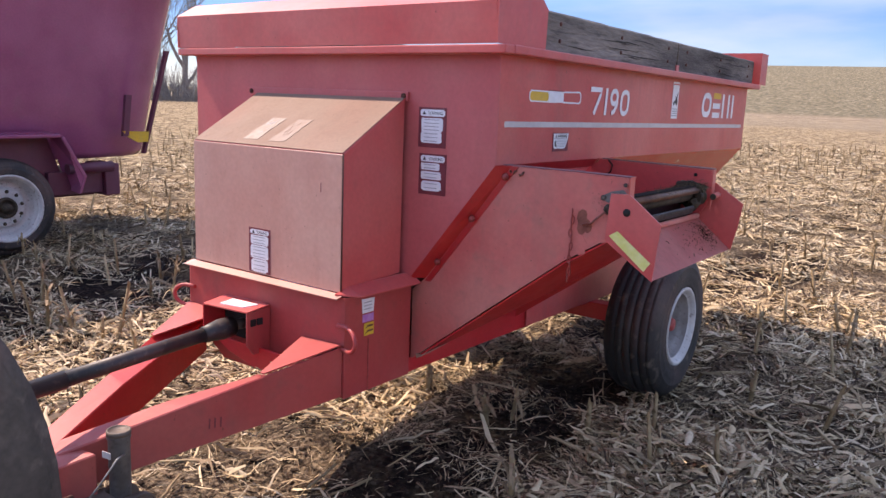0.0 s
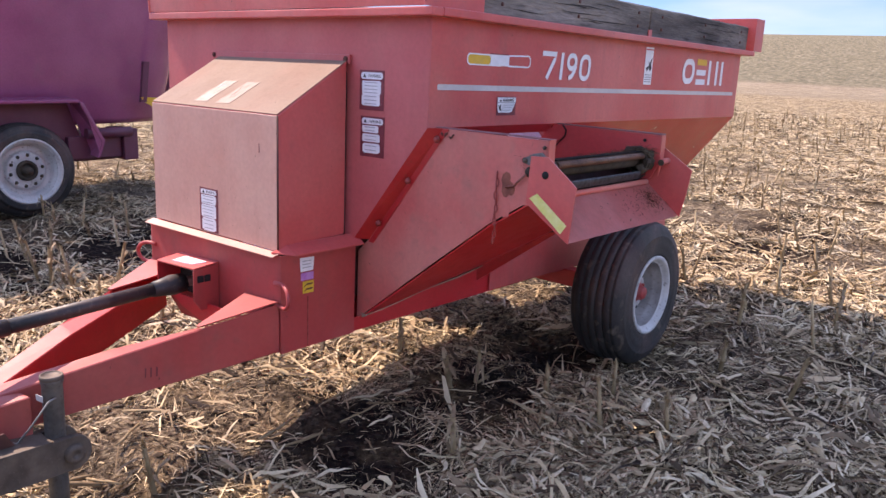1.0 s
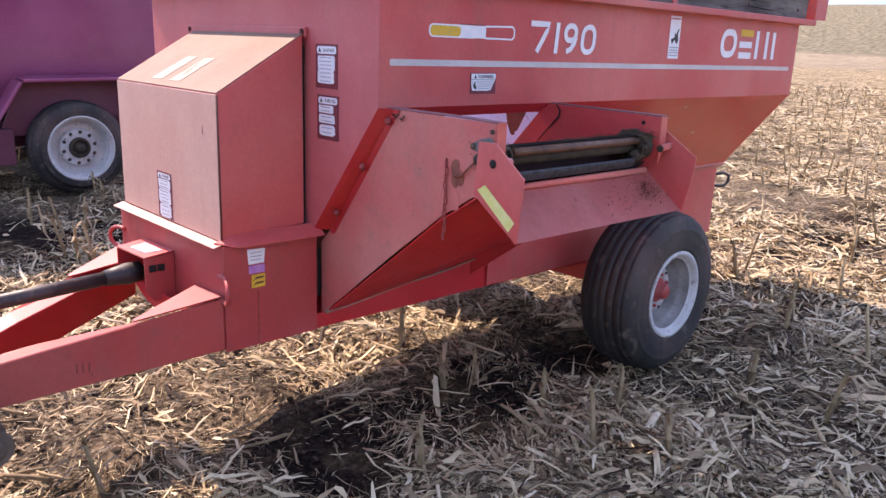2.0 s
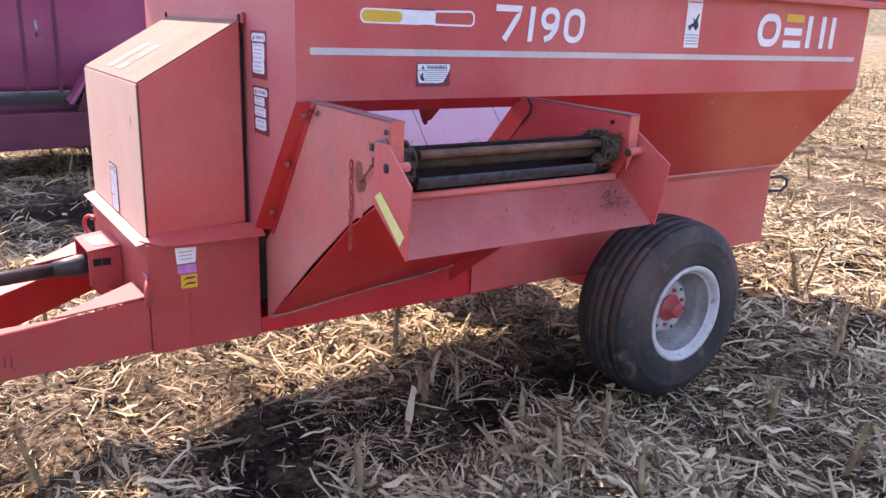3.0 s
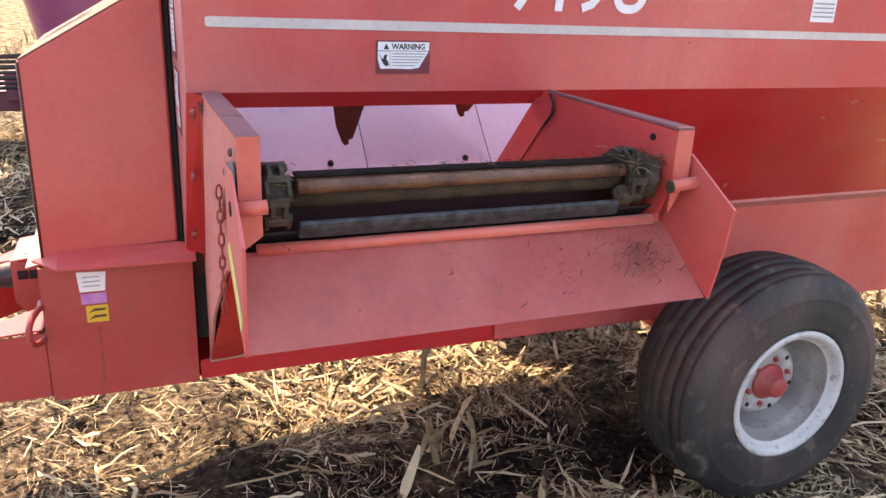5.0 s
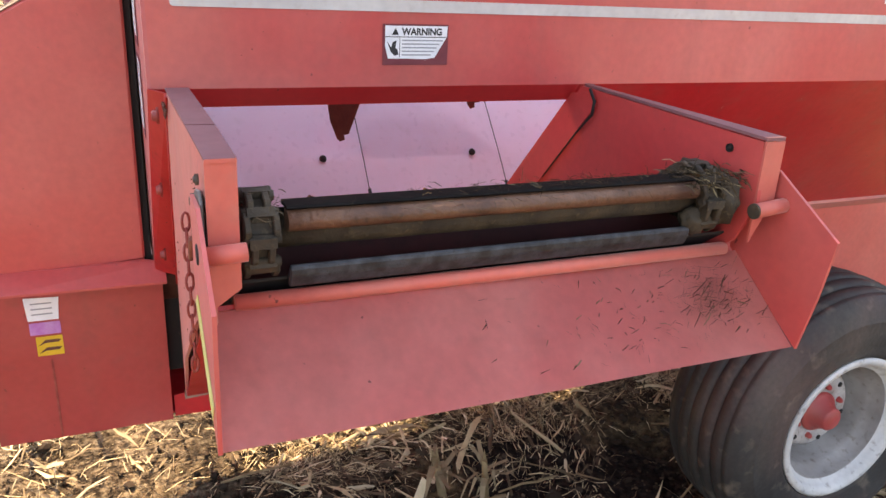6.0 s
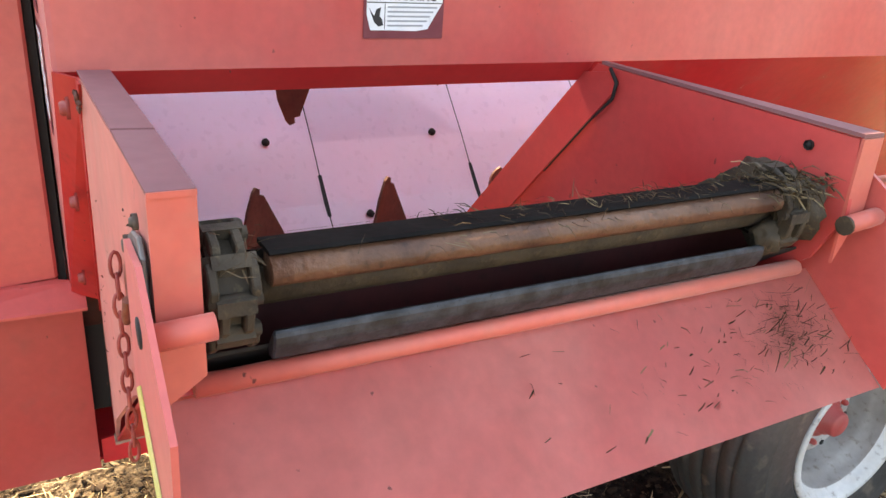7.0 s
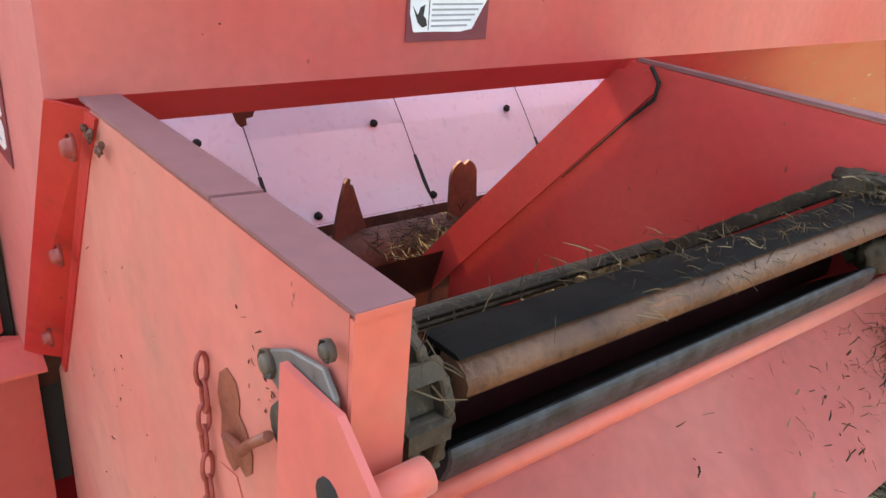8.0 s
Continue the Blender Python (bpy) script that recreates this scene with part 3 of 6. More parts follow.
    for y0, y1, prof in ((0.02, 0.72, [(0.772, 1.73), (0.772, 1.385)]), (0.725, 1.45, [(0.772, 1.73), (0.772, 1.385)]), (1.455, 2.84, [(0.772, 1.73), (0.772, 1.385), (0.755, 1.36), (0.43, 0.945)])):
        bm = B()
        lo = [bm.verts.new((x, y0, z)) for x, z in prof]
        hi = [bm.verts.new((x, y1, z)) for x, z in prof]
        for i in range(len(prof) - 1):
            bm.faces.new((lo[i], lo[i + 1], hi[i + 1], hi[i]))
        bmesh.ops.solidify(bm, geom=bm.faces[:], thickness=-0.003)
        bmesh.ops.recalc_face_normals(bm, faces=bm.faces)
        part("liner_panel", bm, LINER, wagon)
    for y in (0.585, 1.139, 1.685):
        bm = B()
        lathe(bm, [(0.0001, 0.008), (0.011, 0.006), (0.012, -0.004)], (-0.405, y, 0.94), "x", 10)
        part("liner_bolt", bm, DARK, wagon)
    for y in (0.856, 1.258, 1.66):
        bm = B()
        lathe(bm, [(0.0001, 0.010), (0.011, 0.008), (0.012, -0.004)], (-0.238, y, 0.745), "x", 10)
        part("liner_bolt", bm, DARK, wagon)
    # trough floor
    bm = B()
    prof = [(-0.225, 0.725), (-0.2, 0.66), (-0.1, 0.61), (0.1, 0.61), (0.35, 0.66), (0.425, 0.92)]
    lo = [bm.verts.new((x, 0.01, z)) for x, z in prof]
    hi = [bm.verts.new((x, 2.85, z)) for x, z in prof]
    for i in range(len(prof) - 1):
        bm.faces.new((lo[i], lo[i + 1], hi[i + 1], hi[i]))
    bmesh.ops.solidify(bm, geom=bm.faces[:], thickness=0.005)
    part("trough_floor", bm, RUST, wagon, "rust-brown trough floor")


build_hopper()


def auger(x, z, y0, y1, r_tube, blades):
    bm = B()
    tube(bm, [(x, y0, z), (x, y1, z)], r_tube, 16)
    body = part("auger_tube", bm, RUST, wagon, "rusty mixing auger tube")
    for y, ang, reach in blades:
        bm = B()
        a = radians(ang)
        u = V(math.cos(a), 0, math.sin(a))
        w = (V(-math.sin(a), 0, math.cos(a)) * 0.45 + V(0, 0.9, 0)).normalized()
        c = V(x, y, z)
        pts = [c + u * r_tube * 0.8 - w * 0.06, c + u * (reach - 0.06) - w * 0.034, c + u * (reach - 0.01) - w * 0.014, c + u * reach - w * 0.004, c + u * (reach - 0.006) + w * 0.008,
               c + u * (reach - 0.02) + w * 0.006, c + u * (reach - 0.024) + w * 0.020, c + u * (r_tube + 0.03) + w * 0.075, c + u * r_tube * 0.8 + w * 0.10]
        sheet(bm, pts, 0.008)
        part("paddle", bm, RUST, body, "notched rust-brown paddle")
    return body


low_auger = auger(0.0, 0.715, 0.05, 2.8, 0.072, [(0.45, 92, 0.222), (0.80, 88, 0.226), (1.85, 60, 0.2), (2.35, 130, 0.2)])
def round_paddle(y, tip):
    bm = B()
    pts = [V(0.03, y - 0.05, 0.76), V(0.03, y + 0.05, 0.76)]
    for k in range(11):
        a = radians(180 * k / 10)
        pts.append(V(0.02, y + 0.046 * math.cos(a), tip - 0.05 + 0.05 * math.sin(a)))
    pts[7] = pts[7] - V(0, 0, 0.014)
    sheet(bm, pts, V(-0.008, 0, 0))
    part("paddle", bm, RUST, low_auger, "round-tipped rust-brown paddle")


round_paddle(1.155, 0.945)
auger(0.0, 1.37, 0.05, 2.8, 0.06, [(0.54, 268, 0.28), (0.95, 262, 0.20), (1.5, 268, 0.24), (1.9, 60, 0.24), (2.4, 120, 0.24)])


def build_chassis():
    # lower body
    bm = B()
    sheet(bm, [(0.424, -0.345, 0.545), (0.424, 0.012, 0.545), (0.424, 0.012, 0.905), (0.424, -0.345, 0.905)], V(0.006, 0, 0))
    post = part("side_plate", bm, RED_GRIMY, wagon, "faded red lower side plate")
    bm = B()
    sheet(bm, [(0.4245, -0.225, 0.548), (0.4245, -0.221, 0.548), (0.4245, -0.221, 0.74), (0.4245, -0.225, 0.74)], V(0.0075, 0, 0))
    part("seam", bm, RUST_RED, post)
    bm = B()
    sheet(bm, [(0.412, 0.018, 0.545), (0.412, 2.835, 0.53), (0.412, 2.835, 0.60), (0.412, 0.9, 0.69), (0.412, 0.018, 0.60)], V(0.006, 0, 0))
    part("rail_plate", bm, RED_DEEP, wagon)
    bm = B()
    sheet(bm, [(0.424, 0.9, 0.55), (0.424, 2.835, 0.53), (0.424, 2.835, 0.94), (0.424, 0.9, 0.94)], V(0.006, 0, 0))
    part("side_plate", bm, RED, wagon)
    bm = B()
    sheet(bm, [(0.432, 0.92, 0.920), (0.432, 2.86, 0.920), (0.462, 2.86, 0.948), (0.462, 0.92, 0.948)], V(-0.004, 0, 0.010))
    part("seam_flange", bm, RED_CHALK, wagon)
    bm = B()
    sheet(bm, [(-0.43, -0.345, 0.70), (-0.43, 0.30, 0.60), (-0.43, 0.70, 0.545), (-0.43, 2.835, 0.53), (-0.43, 2.835, 0.94), (-0.43, -0.345, 0.905)], V(0.006, 0, 0))
    part("side_plate", bm, RED, wagon)
    bm = B()
    sheet(bm, [(-0.424, -0.345, 0.70), (-0.22, -0.345, 0.548), (0.424, -0.345, 0.548), (0.424, -0.345, 0.905), (-0.424, -0.345, 0.905)], V(0, 0.006, 0))
    part("front_plate", bm, RED_GRIMY, wagon)
    bm = B()
    sheet(bm, [(-0.424, 2.829, 0.53), (0.424, 2.829, 0.53), (0.424, 2.829, 0.94), (-0.424, 2.829, 0.94)], V(0, 0.006, 0))
    part("rear_plate", bm, RED, wagon)
    bm = B()
    sheet(bm, [(-0.42, -0.335, 0.705), (0.41, -0.335, 0.55), (0.41, 0.70, 0.545), (-0.42, 0.70, 0.55)], V(0, 0, 0.006))
    sheet(bm, [(-0.42, 0.701, 0.55), (0.41, 0.701, 0.545), (0.41, 2.82, 0.535), (-0.42, 2.82, 0.535)], V(0, 0, 0.006))
    part("floor_plate", bm, RED_DEEP, wagon)
    # ledge under the hood
    bm = B()
    sheet(bm, [(0.395, -0.36, 0.912), (0.462, -0.30, 0.905), (0.47, 0.02, 0.905), (0.42, 0.02, 0.935), (0.40, -0.02, 0.935), (0.40, -0.30, 0.930)], V(0, 0, 0.005))
    part("ledge", bm, RED, wagon)
    bm = B()
    sheet(bm, [(-0.425, -0.375, 0.898), (0.415, -0.372, 0.902), (0.415, -0.335, 0.912), (-0.425, -0.335, 0.910)], V(0, 0, 0.003))
    part("ledge", bm, BLEACHED, wagon, "faded red front ledge")
    # hood
    bm = B()
    sheet(bm, [(0.40, -0.335, 0.915), (0.40, -0.018, 0.94), (0.40, -0.018, 1.582), (0.40, -0.335, 1.392)], V(-0.80, 0, 0), 0.005)
    hood = part("hood", bm, RED, wagon, "boxy faded red drive cover with sloping top")
    bm = B()
    sheet(bm, [(-0.398, -0.3352, 0.918), (0.398, -0.3352, 0.918), (0.398, -0.3352, 1.389), (-0.398, -0.3352, 1.389)], V(0, -0.0025, 0), 0.001)
    part("hood_front", bm, BLEACHED, hood, "sun-bleached front sheet of the cover")
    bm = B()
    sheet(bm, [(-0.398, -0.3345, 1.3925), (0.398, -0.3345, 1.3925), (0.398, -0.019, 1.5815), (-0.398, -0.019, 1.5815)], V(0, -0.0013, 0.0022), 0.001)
    part("hood_top", bm, BLEACHED_SUN_DIMMED, hood, "sun-bleached sloping top sheet, colour darkened against direct sun")
    bm = B()
    tube(bm, [(0.4, -0.334, 0.916), (0.4, -0.334, 1.39)], 0.003, 6)
    part("hood_edge", bm, RUST, hood)
    bm = B()
    box(bm, -0.46, 0.405, -0.014, -0.002, 1.572, 1.606, 0.003)
    strip = part("mounting_strip", bm, RED_FRONT, wagon)
    for x in (-0.44, 0.388):
        bolt(strip, (x, -0.014, 1.59), "y", 0.007, RUST, -0.006)
    # added black strip that paints the shaded gap between cover and wall
    bm = B()
    box(bm, -0.38, 0.385, -0.0175, -0.004, 0.90, 1.545)
    part("gap_strip", bm, DARK, wagon, "black strip standing in for the shaded gap behind the drive cover")
    # rear hook and rings
    for pts in ([(0.41, 2.835, 0.875), (0.43, 2.93, 0.88), (0.44, 2.975, 0.862), (0.44, 2.98, 0.825), (0.43, 2.95, 0.80), (0.42, 2.90, 0.802), (0.41, 2.835, 0.812)],):
        bm = B()
        tube(bm, pts, 0.009, 8)
        part("rear_hook", bm, BLACK, wagon)
    for s in (1, -1):
        ring = []
        cx = 0.45 * s if s > 0 else -0.44
        for k in range(13):
            a = radians(-100 + 200 * k / 12)
            ring.append((cx + 0.055 * math.cos(a) * s, -0.352 - 0.02 * math.cos(a), 0.765 + 0.042 * math.sin(a)))
        ring = [(cx - 0.05 * s, -0.35, ring[0][2])] + ring + [(cx - 0.05 * s, -0.35, ring[-1][2])]
        bm = B()
        tube(bm, ring, 0.008, 8)
        part("lift_ring", bm, RED_GRIMY, wagon)
        bm = B()
        tube(bm, [(cx - 0.055 * s, -0.362, 0.725), (cx - 0.055 * s, -0.346, 0.725)], 0.012, 8)
        part("ring_socket", bm, MUDDY, wagon)
    # axle
    bm = B()
    box(bm, -0.66, 0.66, 1.59, 1.68, 0.45, 0.54, 0.006)
    part("axle", bm, RED_DEEP, wagon)
    for s in (1, -1):
        bm = B()
        box(bm, s * 0.40 - 0.02, s * 0.40 + 0.02, 1.50, 1.80, 0.53, 0.60, 0.005)
        part("axle_mount", bm, RED_DEEP, wagon)
    # drawbar arms
    for s in (1, -1):
        bm = B()
        a0, a1 = V(0.424 * s, -0.346, 0), V(0.075 * s, -1.165, 0)
        w = V(-0.10 * s, -0.0, 0)
        def ring_at(p, outer, inner, zb):
            return [p + V(0, 0, zb), p + w + V(0, 0, zb), p + w + V(0, 0, inner), p + V(0, 0, outer)]
        v = [[bm.verts.new(q) for q in ring_at(*r)] for r in ((a0, 0.735, 0.680, 0.552), (a0.lerp(a1, 0.6), 0.607, 0.597, 0.455), (a1, 0.520, 0.515, 0.385))]
        for p, q in zip(v, v[1:]):
            for j in range(4):
                bm.faces.new((p[j], p[(j + 1) % 4], q[(j + 1) % 4], q[j]))
        bm.faces.new(v[0])
        bm.faces.new(v[-1][::-1])
        bmesh.ops.recalc_face_normals(bm, faces=bm.faces)
        bmesh.ops.bevel(bm, geom=bm.edges[:], offset=0.004, segments=1, affect="EDGES")
        # the far arm gets a deeper red that paints in its shade
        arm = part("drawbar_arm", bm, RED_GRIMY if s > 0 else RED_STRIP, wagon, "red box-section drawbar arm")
        # cover plate on top, proud of the arm, and gusset
        bm = B()
        sheet(bm, [(0.422 * s, -0.352, 0.7375), (0.229 * s, -0.352, 0.728), (0.296 * s, -0.60, 0.6735), (0.314 * s, -0.602, 0.6740)], V(0, 0, 0.005))
        part("gusset", bm, RED_GRIMY, wagon)
        if s > 0:
            for yy in (-0.735, -0.752, -0.768):
                bm = B()
                xx = 0.424 - 0.427 * (-0.348 - yy) + 0.0012
                sheet(bm, [(xx, yy, 0.520), (xx + 0.0015, yy + 0.004, 0.520), (xx + 0.0018, yy + 0.006, 0.552), (xx, yy + 0.002, 0.555)], V(0.001, 0, 0))
                part("scratch", bm, MAROON, arm)
    bm = B()
    sheet(bm, [(0.08, -1.10, 0.52), (0.17, -1.10, 0.53), (0.12, -1.24, 0.50), (-0.12, -1.24, 0.50), (-0.17, -1.10, 0.53), (-0.08, -1.10, 0.52)], V(0, 0, -0.13), 0.004)
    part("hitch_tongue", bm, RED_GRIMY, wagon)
    bm = B()
    sheet(bm, [(-0.22, -0.40, 0.66), (0.10, -0.40, 0.66), (0.24, -0.40, 0.655), (0.15, -0.40, 0.590), (0.04, -0.40, 0.575), (-0.12, -0.40, 0.61)], V(0, 0.012, 0), 0.002)
    part("cross_plate", bm, RED_DEEP, wagon)


build_chassis()


def build_gearbox():
    x0, x1, y0, y1, z0, z1 = -0.20, 0.055, -0.455, -0.348, 0.66, 0.80
    bm = B()
    sheet(bm, [(x0, y0, z1 - 0.012), (x1, y0, z1), (x1, y1 + 0.0, z1 + 0.012), (x0, y1, z1 + 0.004)], V(0, 0, 0.005))
    top = part("shield_top", bm, RED, wagon)
    bm = B()
    sheet(bm, [(x1, y0, z1 - 0.002), (x1, y1, z1 + 0.008), (x1, y1, z0 - 0.02), (x1, y0 + 0.03, z0 - 0.02), (x1, y0, z0 + 0.02)], V(-0.006, 0, 0))
    side = part("shield_side", bm, RED_GRIMY, wagon)
    bm = B()
    sheet(bm, [(x0, y0, z1 - 0.014), (x0, y1, z1), (x0, y1, z0 - 0.02), (x0, y0, z0)], V(0.006, 0, 0))
    part("shield_side", bm, RED_DEEP, wagon)
    for dy in (-0.427, -0.397):
        bm = B()
        box(bm, x1 - 0.001, x1 + 0.003, dy - 0.0135, dy + 0.0135, 0.748, 0.774, 0.003)
        part("slot", bm, DARK, side)
    bm = B()
    sheet(bm, [(x0 + 0.07, y0 + 0.025, z1 - 0.001), (x1 - 0.06, y0 + 0.03, z1 + 0.0055), (x1 - 0.03, y1 - 0.03, z1 + 0.013), (x0 + 0.08, y1 - 0.03, z1 + 0.009)], V(0, 0, 0.003))
    part("sticker", bm, PALE, top, "torn white sticker")
    bm = B()
    box(bm, x0 + 0.01, x1 - 0.01, y1 - 0.012, y1 + 0.0, z0, z1 - 0.01)
    part("gearbox_back", bm, DARK, wagon)


build_gearbox()


def build_discharge():
    # front plate
    def f(x, z, o=0.0):
        return V(x, fy(x) + o, z)
    bm = B()
    sheet(bm, [f(0.835, 1.371), f(1.25, 1.367), f(1.25, 1.17), f(1.17, 1.155), f(1.05, 1.08), f(0.822, 0.905), f(0.822, 1.355)], V(0, 0.006, 0))
    sheet(bm, [f(0.822, 1.355), f(0.822, 0.905), f(0.412, 0.592), f(0.412, 0.87), f(0.475, 0.925)], V(0, 0.006, 0))
    plate = part("discharge_plate", bm, RED_CHALK, wagon, "large faded red side plate of the conveyor")
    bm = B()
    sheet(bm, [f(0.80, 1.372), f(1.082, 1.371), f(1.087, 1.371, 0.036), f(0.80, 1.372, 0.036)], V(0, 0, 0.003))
    part("top_flange", bm, RED_DUST_SKY, plate)
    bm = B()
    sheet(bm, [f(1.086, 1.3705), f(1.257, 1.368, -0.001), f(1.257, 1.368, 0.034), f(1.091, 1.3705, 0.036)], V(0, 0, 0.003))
    part("top_flange", bm, RED_DUST_SKY, plate)
    bm = B()
    sheet(bm, [f(1.252, 1.366, -0.001), f(1.252, 1.366, 0.034), f(1.252, 1.215, 0.034), f(1.252, 1.19, -0.001)], V(0.004, 0, 0))
    sheet(bm, [f(1.2565, 1.3660, -0.001), f(1.2565, 1.3660, 0.034), f(1.2565, 1.3705, 0.034), f(1.2565, 1.3705, -0.001)], V(0.0015, 0, 0))
    part("end_flange", bm, PINK, plate, "bleached light red end flange")
    bm = B()
    tube(bm, [(1.272, 0.027, 1.264), (1.272, 0.072, 1.266)], 0.0112, 12)
    part("pivot_pin", bm, PINK, plate)
    # bolted edge strip along the hopper
    bm = B()
    sheet(bm, [V(0.785, -0.001, 1.371), V(0.836, 0.0245, 1.371), V(0.476, 0.0405, 0.925), V(0.432, -0.001, 0.925)], V(-0.004, 0.004, 0))
    lap = ((0.834, 1.3705), (0.862, 1.3705), (0.500, 0.915), (0.474, 0.915))
    sheet(bm, [V(x, fy(x) - 0.0006, z) for x, z in lap], V(0, -0.003, 0))
    strip = part("edge_strip", bm, RED_STRIP, wagon, "worn deep red edge strip")
    for x, z in ((0.785, 1.335), (0.655, 1.177), (0.51, 1.0)):
        bolt(strip, (x + 0.034, 0.5 * fy(x + 0.03), z), "y", 0.009, RUST_RED, -0.011)
    # plate added behind the narrow gap, black to give the gap its shade
    bm = B()
    sheet(bm, [(0.402, 0.013, 0.66), (0.402, 0.044, 0.66), (0.402, 0.044, 0.92), (0.402, 0.013, 0.92)], V(-0.004, 0, 0))
    part("gap_backing", bm, DARK, wagon)
    # rear plate
    def g(x, z, o=0.0):
        return V(x, ry(x) + o, z)
    bm = B()
    sheet(bm, [g(0.79, 1.368), g(1.25, 1.357), g(1.258, 1.26), g(1.225, 1.195), g(1.10, 1.10), g(0.44, 0.62), g(0.44, 0.95)], V(0, 0.006, 0))
    rear = part("discharge_plate", bm, RED_MID, wagon, "far red side plate of the conveyor")
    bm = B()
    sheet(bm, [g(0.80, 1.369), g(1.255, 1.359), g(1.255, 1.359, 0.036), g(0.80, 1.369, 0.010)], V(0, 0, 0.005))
    part("top_flange", bm, RED_DUST_SKY, rear)
    bm = B()
    sheet(bm, [g(1.252, 1.358), g(1.252, 1.358, 0.036), g(1.252, 1.27, 0.036), g(1.252, 1.20, 0.0)], V(0.004, 0, 0))
    part("end_flange", bm, PINK, rear)
    bm = B()
    tube(bm, [(1.268, ry(1.25) - 0.012, 1.256), (1.268, ry(1.25) + 0.052, 1.262)], 0.0115, 12)
    part("pivot_pin", bm, PINK, rear)
    bm = B()
    tube(bm, [(1.268, ry(1.25) - 0.014, 1.256), (1.268, ry(1.25) - 0.010, 1.256)], 0.012, 12)
    part("pin_end", bm, MUDDY, rear)
    bolt(rear, (1.19, ry(1.19) - 0.001, 1.335), "y", 0.0045, DARK, -0.003)
    # loose rubber strap at the mouth corner
    bm = B()
    tube(bm, [(x, ry(x) - 0.010, z) for x, z in ((0.832, 1.368), (0.850, 1.348), (0.846, 1.322), (0.80, 1.275), (0.70, 1.160))], [0.003, 0.0032, 0.003, 0.0018, 0.0014], 6)
    part("wire", bm, DARK, rear)
    # sloping pan under the conveyor
    bm = B()
    sheet(bm, [(0.436, 0.044, 0.605), (0.436, 0.79, 0.69), (1.12, 0.832, 1.105), (1.06, 0.036, 1.085)], V(0.003, 0, -0.005))
    part("under_pan", bm, RED_DEEP, wagon, "deep red sloping pan under the conveyor")
    bm = B()
    sheet(bm, [(1.06, 0.036, 1.08), (1.12, 0.832, 1.10), (1.205, 0.838, 1.165), (1.20, 0.039, 1.1705)], V(0.003, 0, -0.005))
    part("under_pan", bm, RED_DEEP, wagon)
    bm = B()
    pts = []
    for k in range(11):
        u = k / 10
        pts.append((0.445, 0.04 + 0.80 * u, 0.603 + 0.082 * u - 0.003 * math.sin(u * 11)))
    rows = [[bm.verts.new(q) for q in (p, (p[0] + 0.026, p[1], p[2] + 0.014), (p[0] + 0.024, p[1], p[2] + 0.018), (p[0] - 0.004, p[1], p[2] + 0.020))] for p in pts]
    for a, c in zip(rows, rows[1:]):
        for j in range(4):
            bm.faces.new((a[j], a[(j + 1) % 4], c[(j + 1) % 4], c[j]))
    bm.faces.new(rows[0])
    bm.faces.new(rows[-1][::-1])
    bmesh.ops.recalc_face_normals(bm, faces=bm.faces)
    part("bent_lip", bm, MUD_TAN, wagon, "bent muddy lip of the pan")
    # lip and apron
    bm = B()
    tube(bm, [(1.208, 0.064, 1.176), (1.210, 0.828, 1.176)], 0.0105, 10)
    part("lip_roll", bm, PINK, wagon, "pale red rolled lip")
    bm = B()
    ca, cb, cc, cd = V(1.212, 0.026, 1.168), V(1.202, 0.862, 1.166), V(1.330, 0.884, 1.050), V(1.352, 0.024, 1.062)
    rows = [[bm.verts.new(ca.lerp(cb, i / 12).lerp(cd.lerp(cc, i / 12), j / 5)) for i in range(13)] for j in range(6)]
    for p, q in zip(rows, rows[1:]):
        for i in range(12):
            bm.faces.new((p[i], q[i], q[i + 1], p[i + 1]))
    bmesh.ops.solidify(bm, geom=bm.faces[:], thickness=0.004)
    bmesh.ops.recalc_face_normals(bm, faces=bm.faces)
    apron = part("apron", bm, APRON, wagon, "faded red discharge apron dusted with chaff")
    bm = B()
    ear = [V(1.200, 0.020, 1.316), V(1.262, 0.020, 1.318), V(1.368, 0.020, 1.236), V(1.360, 0.020, 1.15), V(1.353, 0.020, 1.060), V(1.19, 0.020, 1.168)]
    sheet(bm, ear, V(0, 0.005, 0))
    e1 = part("apron_ear", bm, RED, wagon, "red apron side ear with a reflective strip")
    bm = B()
    sheet(bm, [V(1.204, 0.0195, 1.184), V(1.231, 0.0195, 1.202), V(1.345, 0.0195, 1.117), V(1.325, 0.0195, 1.088)], V(0, -0.0008, 0))
    part("reflective_strip", bm, GLOW_YELLOW, e1, "pale yellow reflective strip")
    bm = B()
    lathe(bm, [(0.0001, 0.0), (0.012, 0.0), (0.013, 0.003)], (1.256, 0.0185, 1.262), "y", 12)
    part("hole", bm, DARK, e1)
    bm = B()
    sheet(bm, [V(1.19, 0.862, 1.30), V(1.25, 0.870, 1.312), V(1.364, 0.888, 1.232), V(1.352, 0.887, 1.14), V(1.334, 0.886, 1.048), V(1.188, 0.862, 1.168)], V(0, 0.005, 0))
    part("apron_ear", bm, RED, wagon)
    # latch bar, greasy patch and hanging chain on the front plate
    bm = B()
    sheet(bm, [V(1.162, 0.030, 1.294), V(1.168, 0.030, 1.306), V(1.199, 0.030, 1.322), V(1.236, 0.030, 1.330), V(1.249, 0.030, 1.318), V(1.252, 0.030, 1.235), V(1.238, 0.030, 1.228), V(1.222, 0.030, 1.262), V(1.196, 0.030, 1.284)], V(0, -0.004, 0), 0.001)
    latch = part("latch_bar", bm, STEEL_PIN, plate, "grey greasy latch bar")
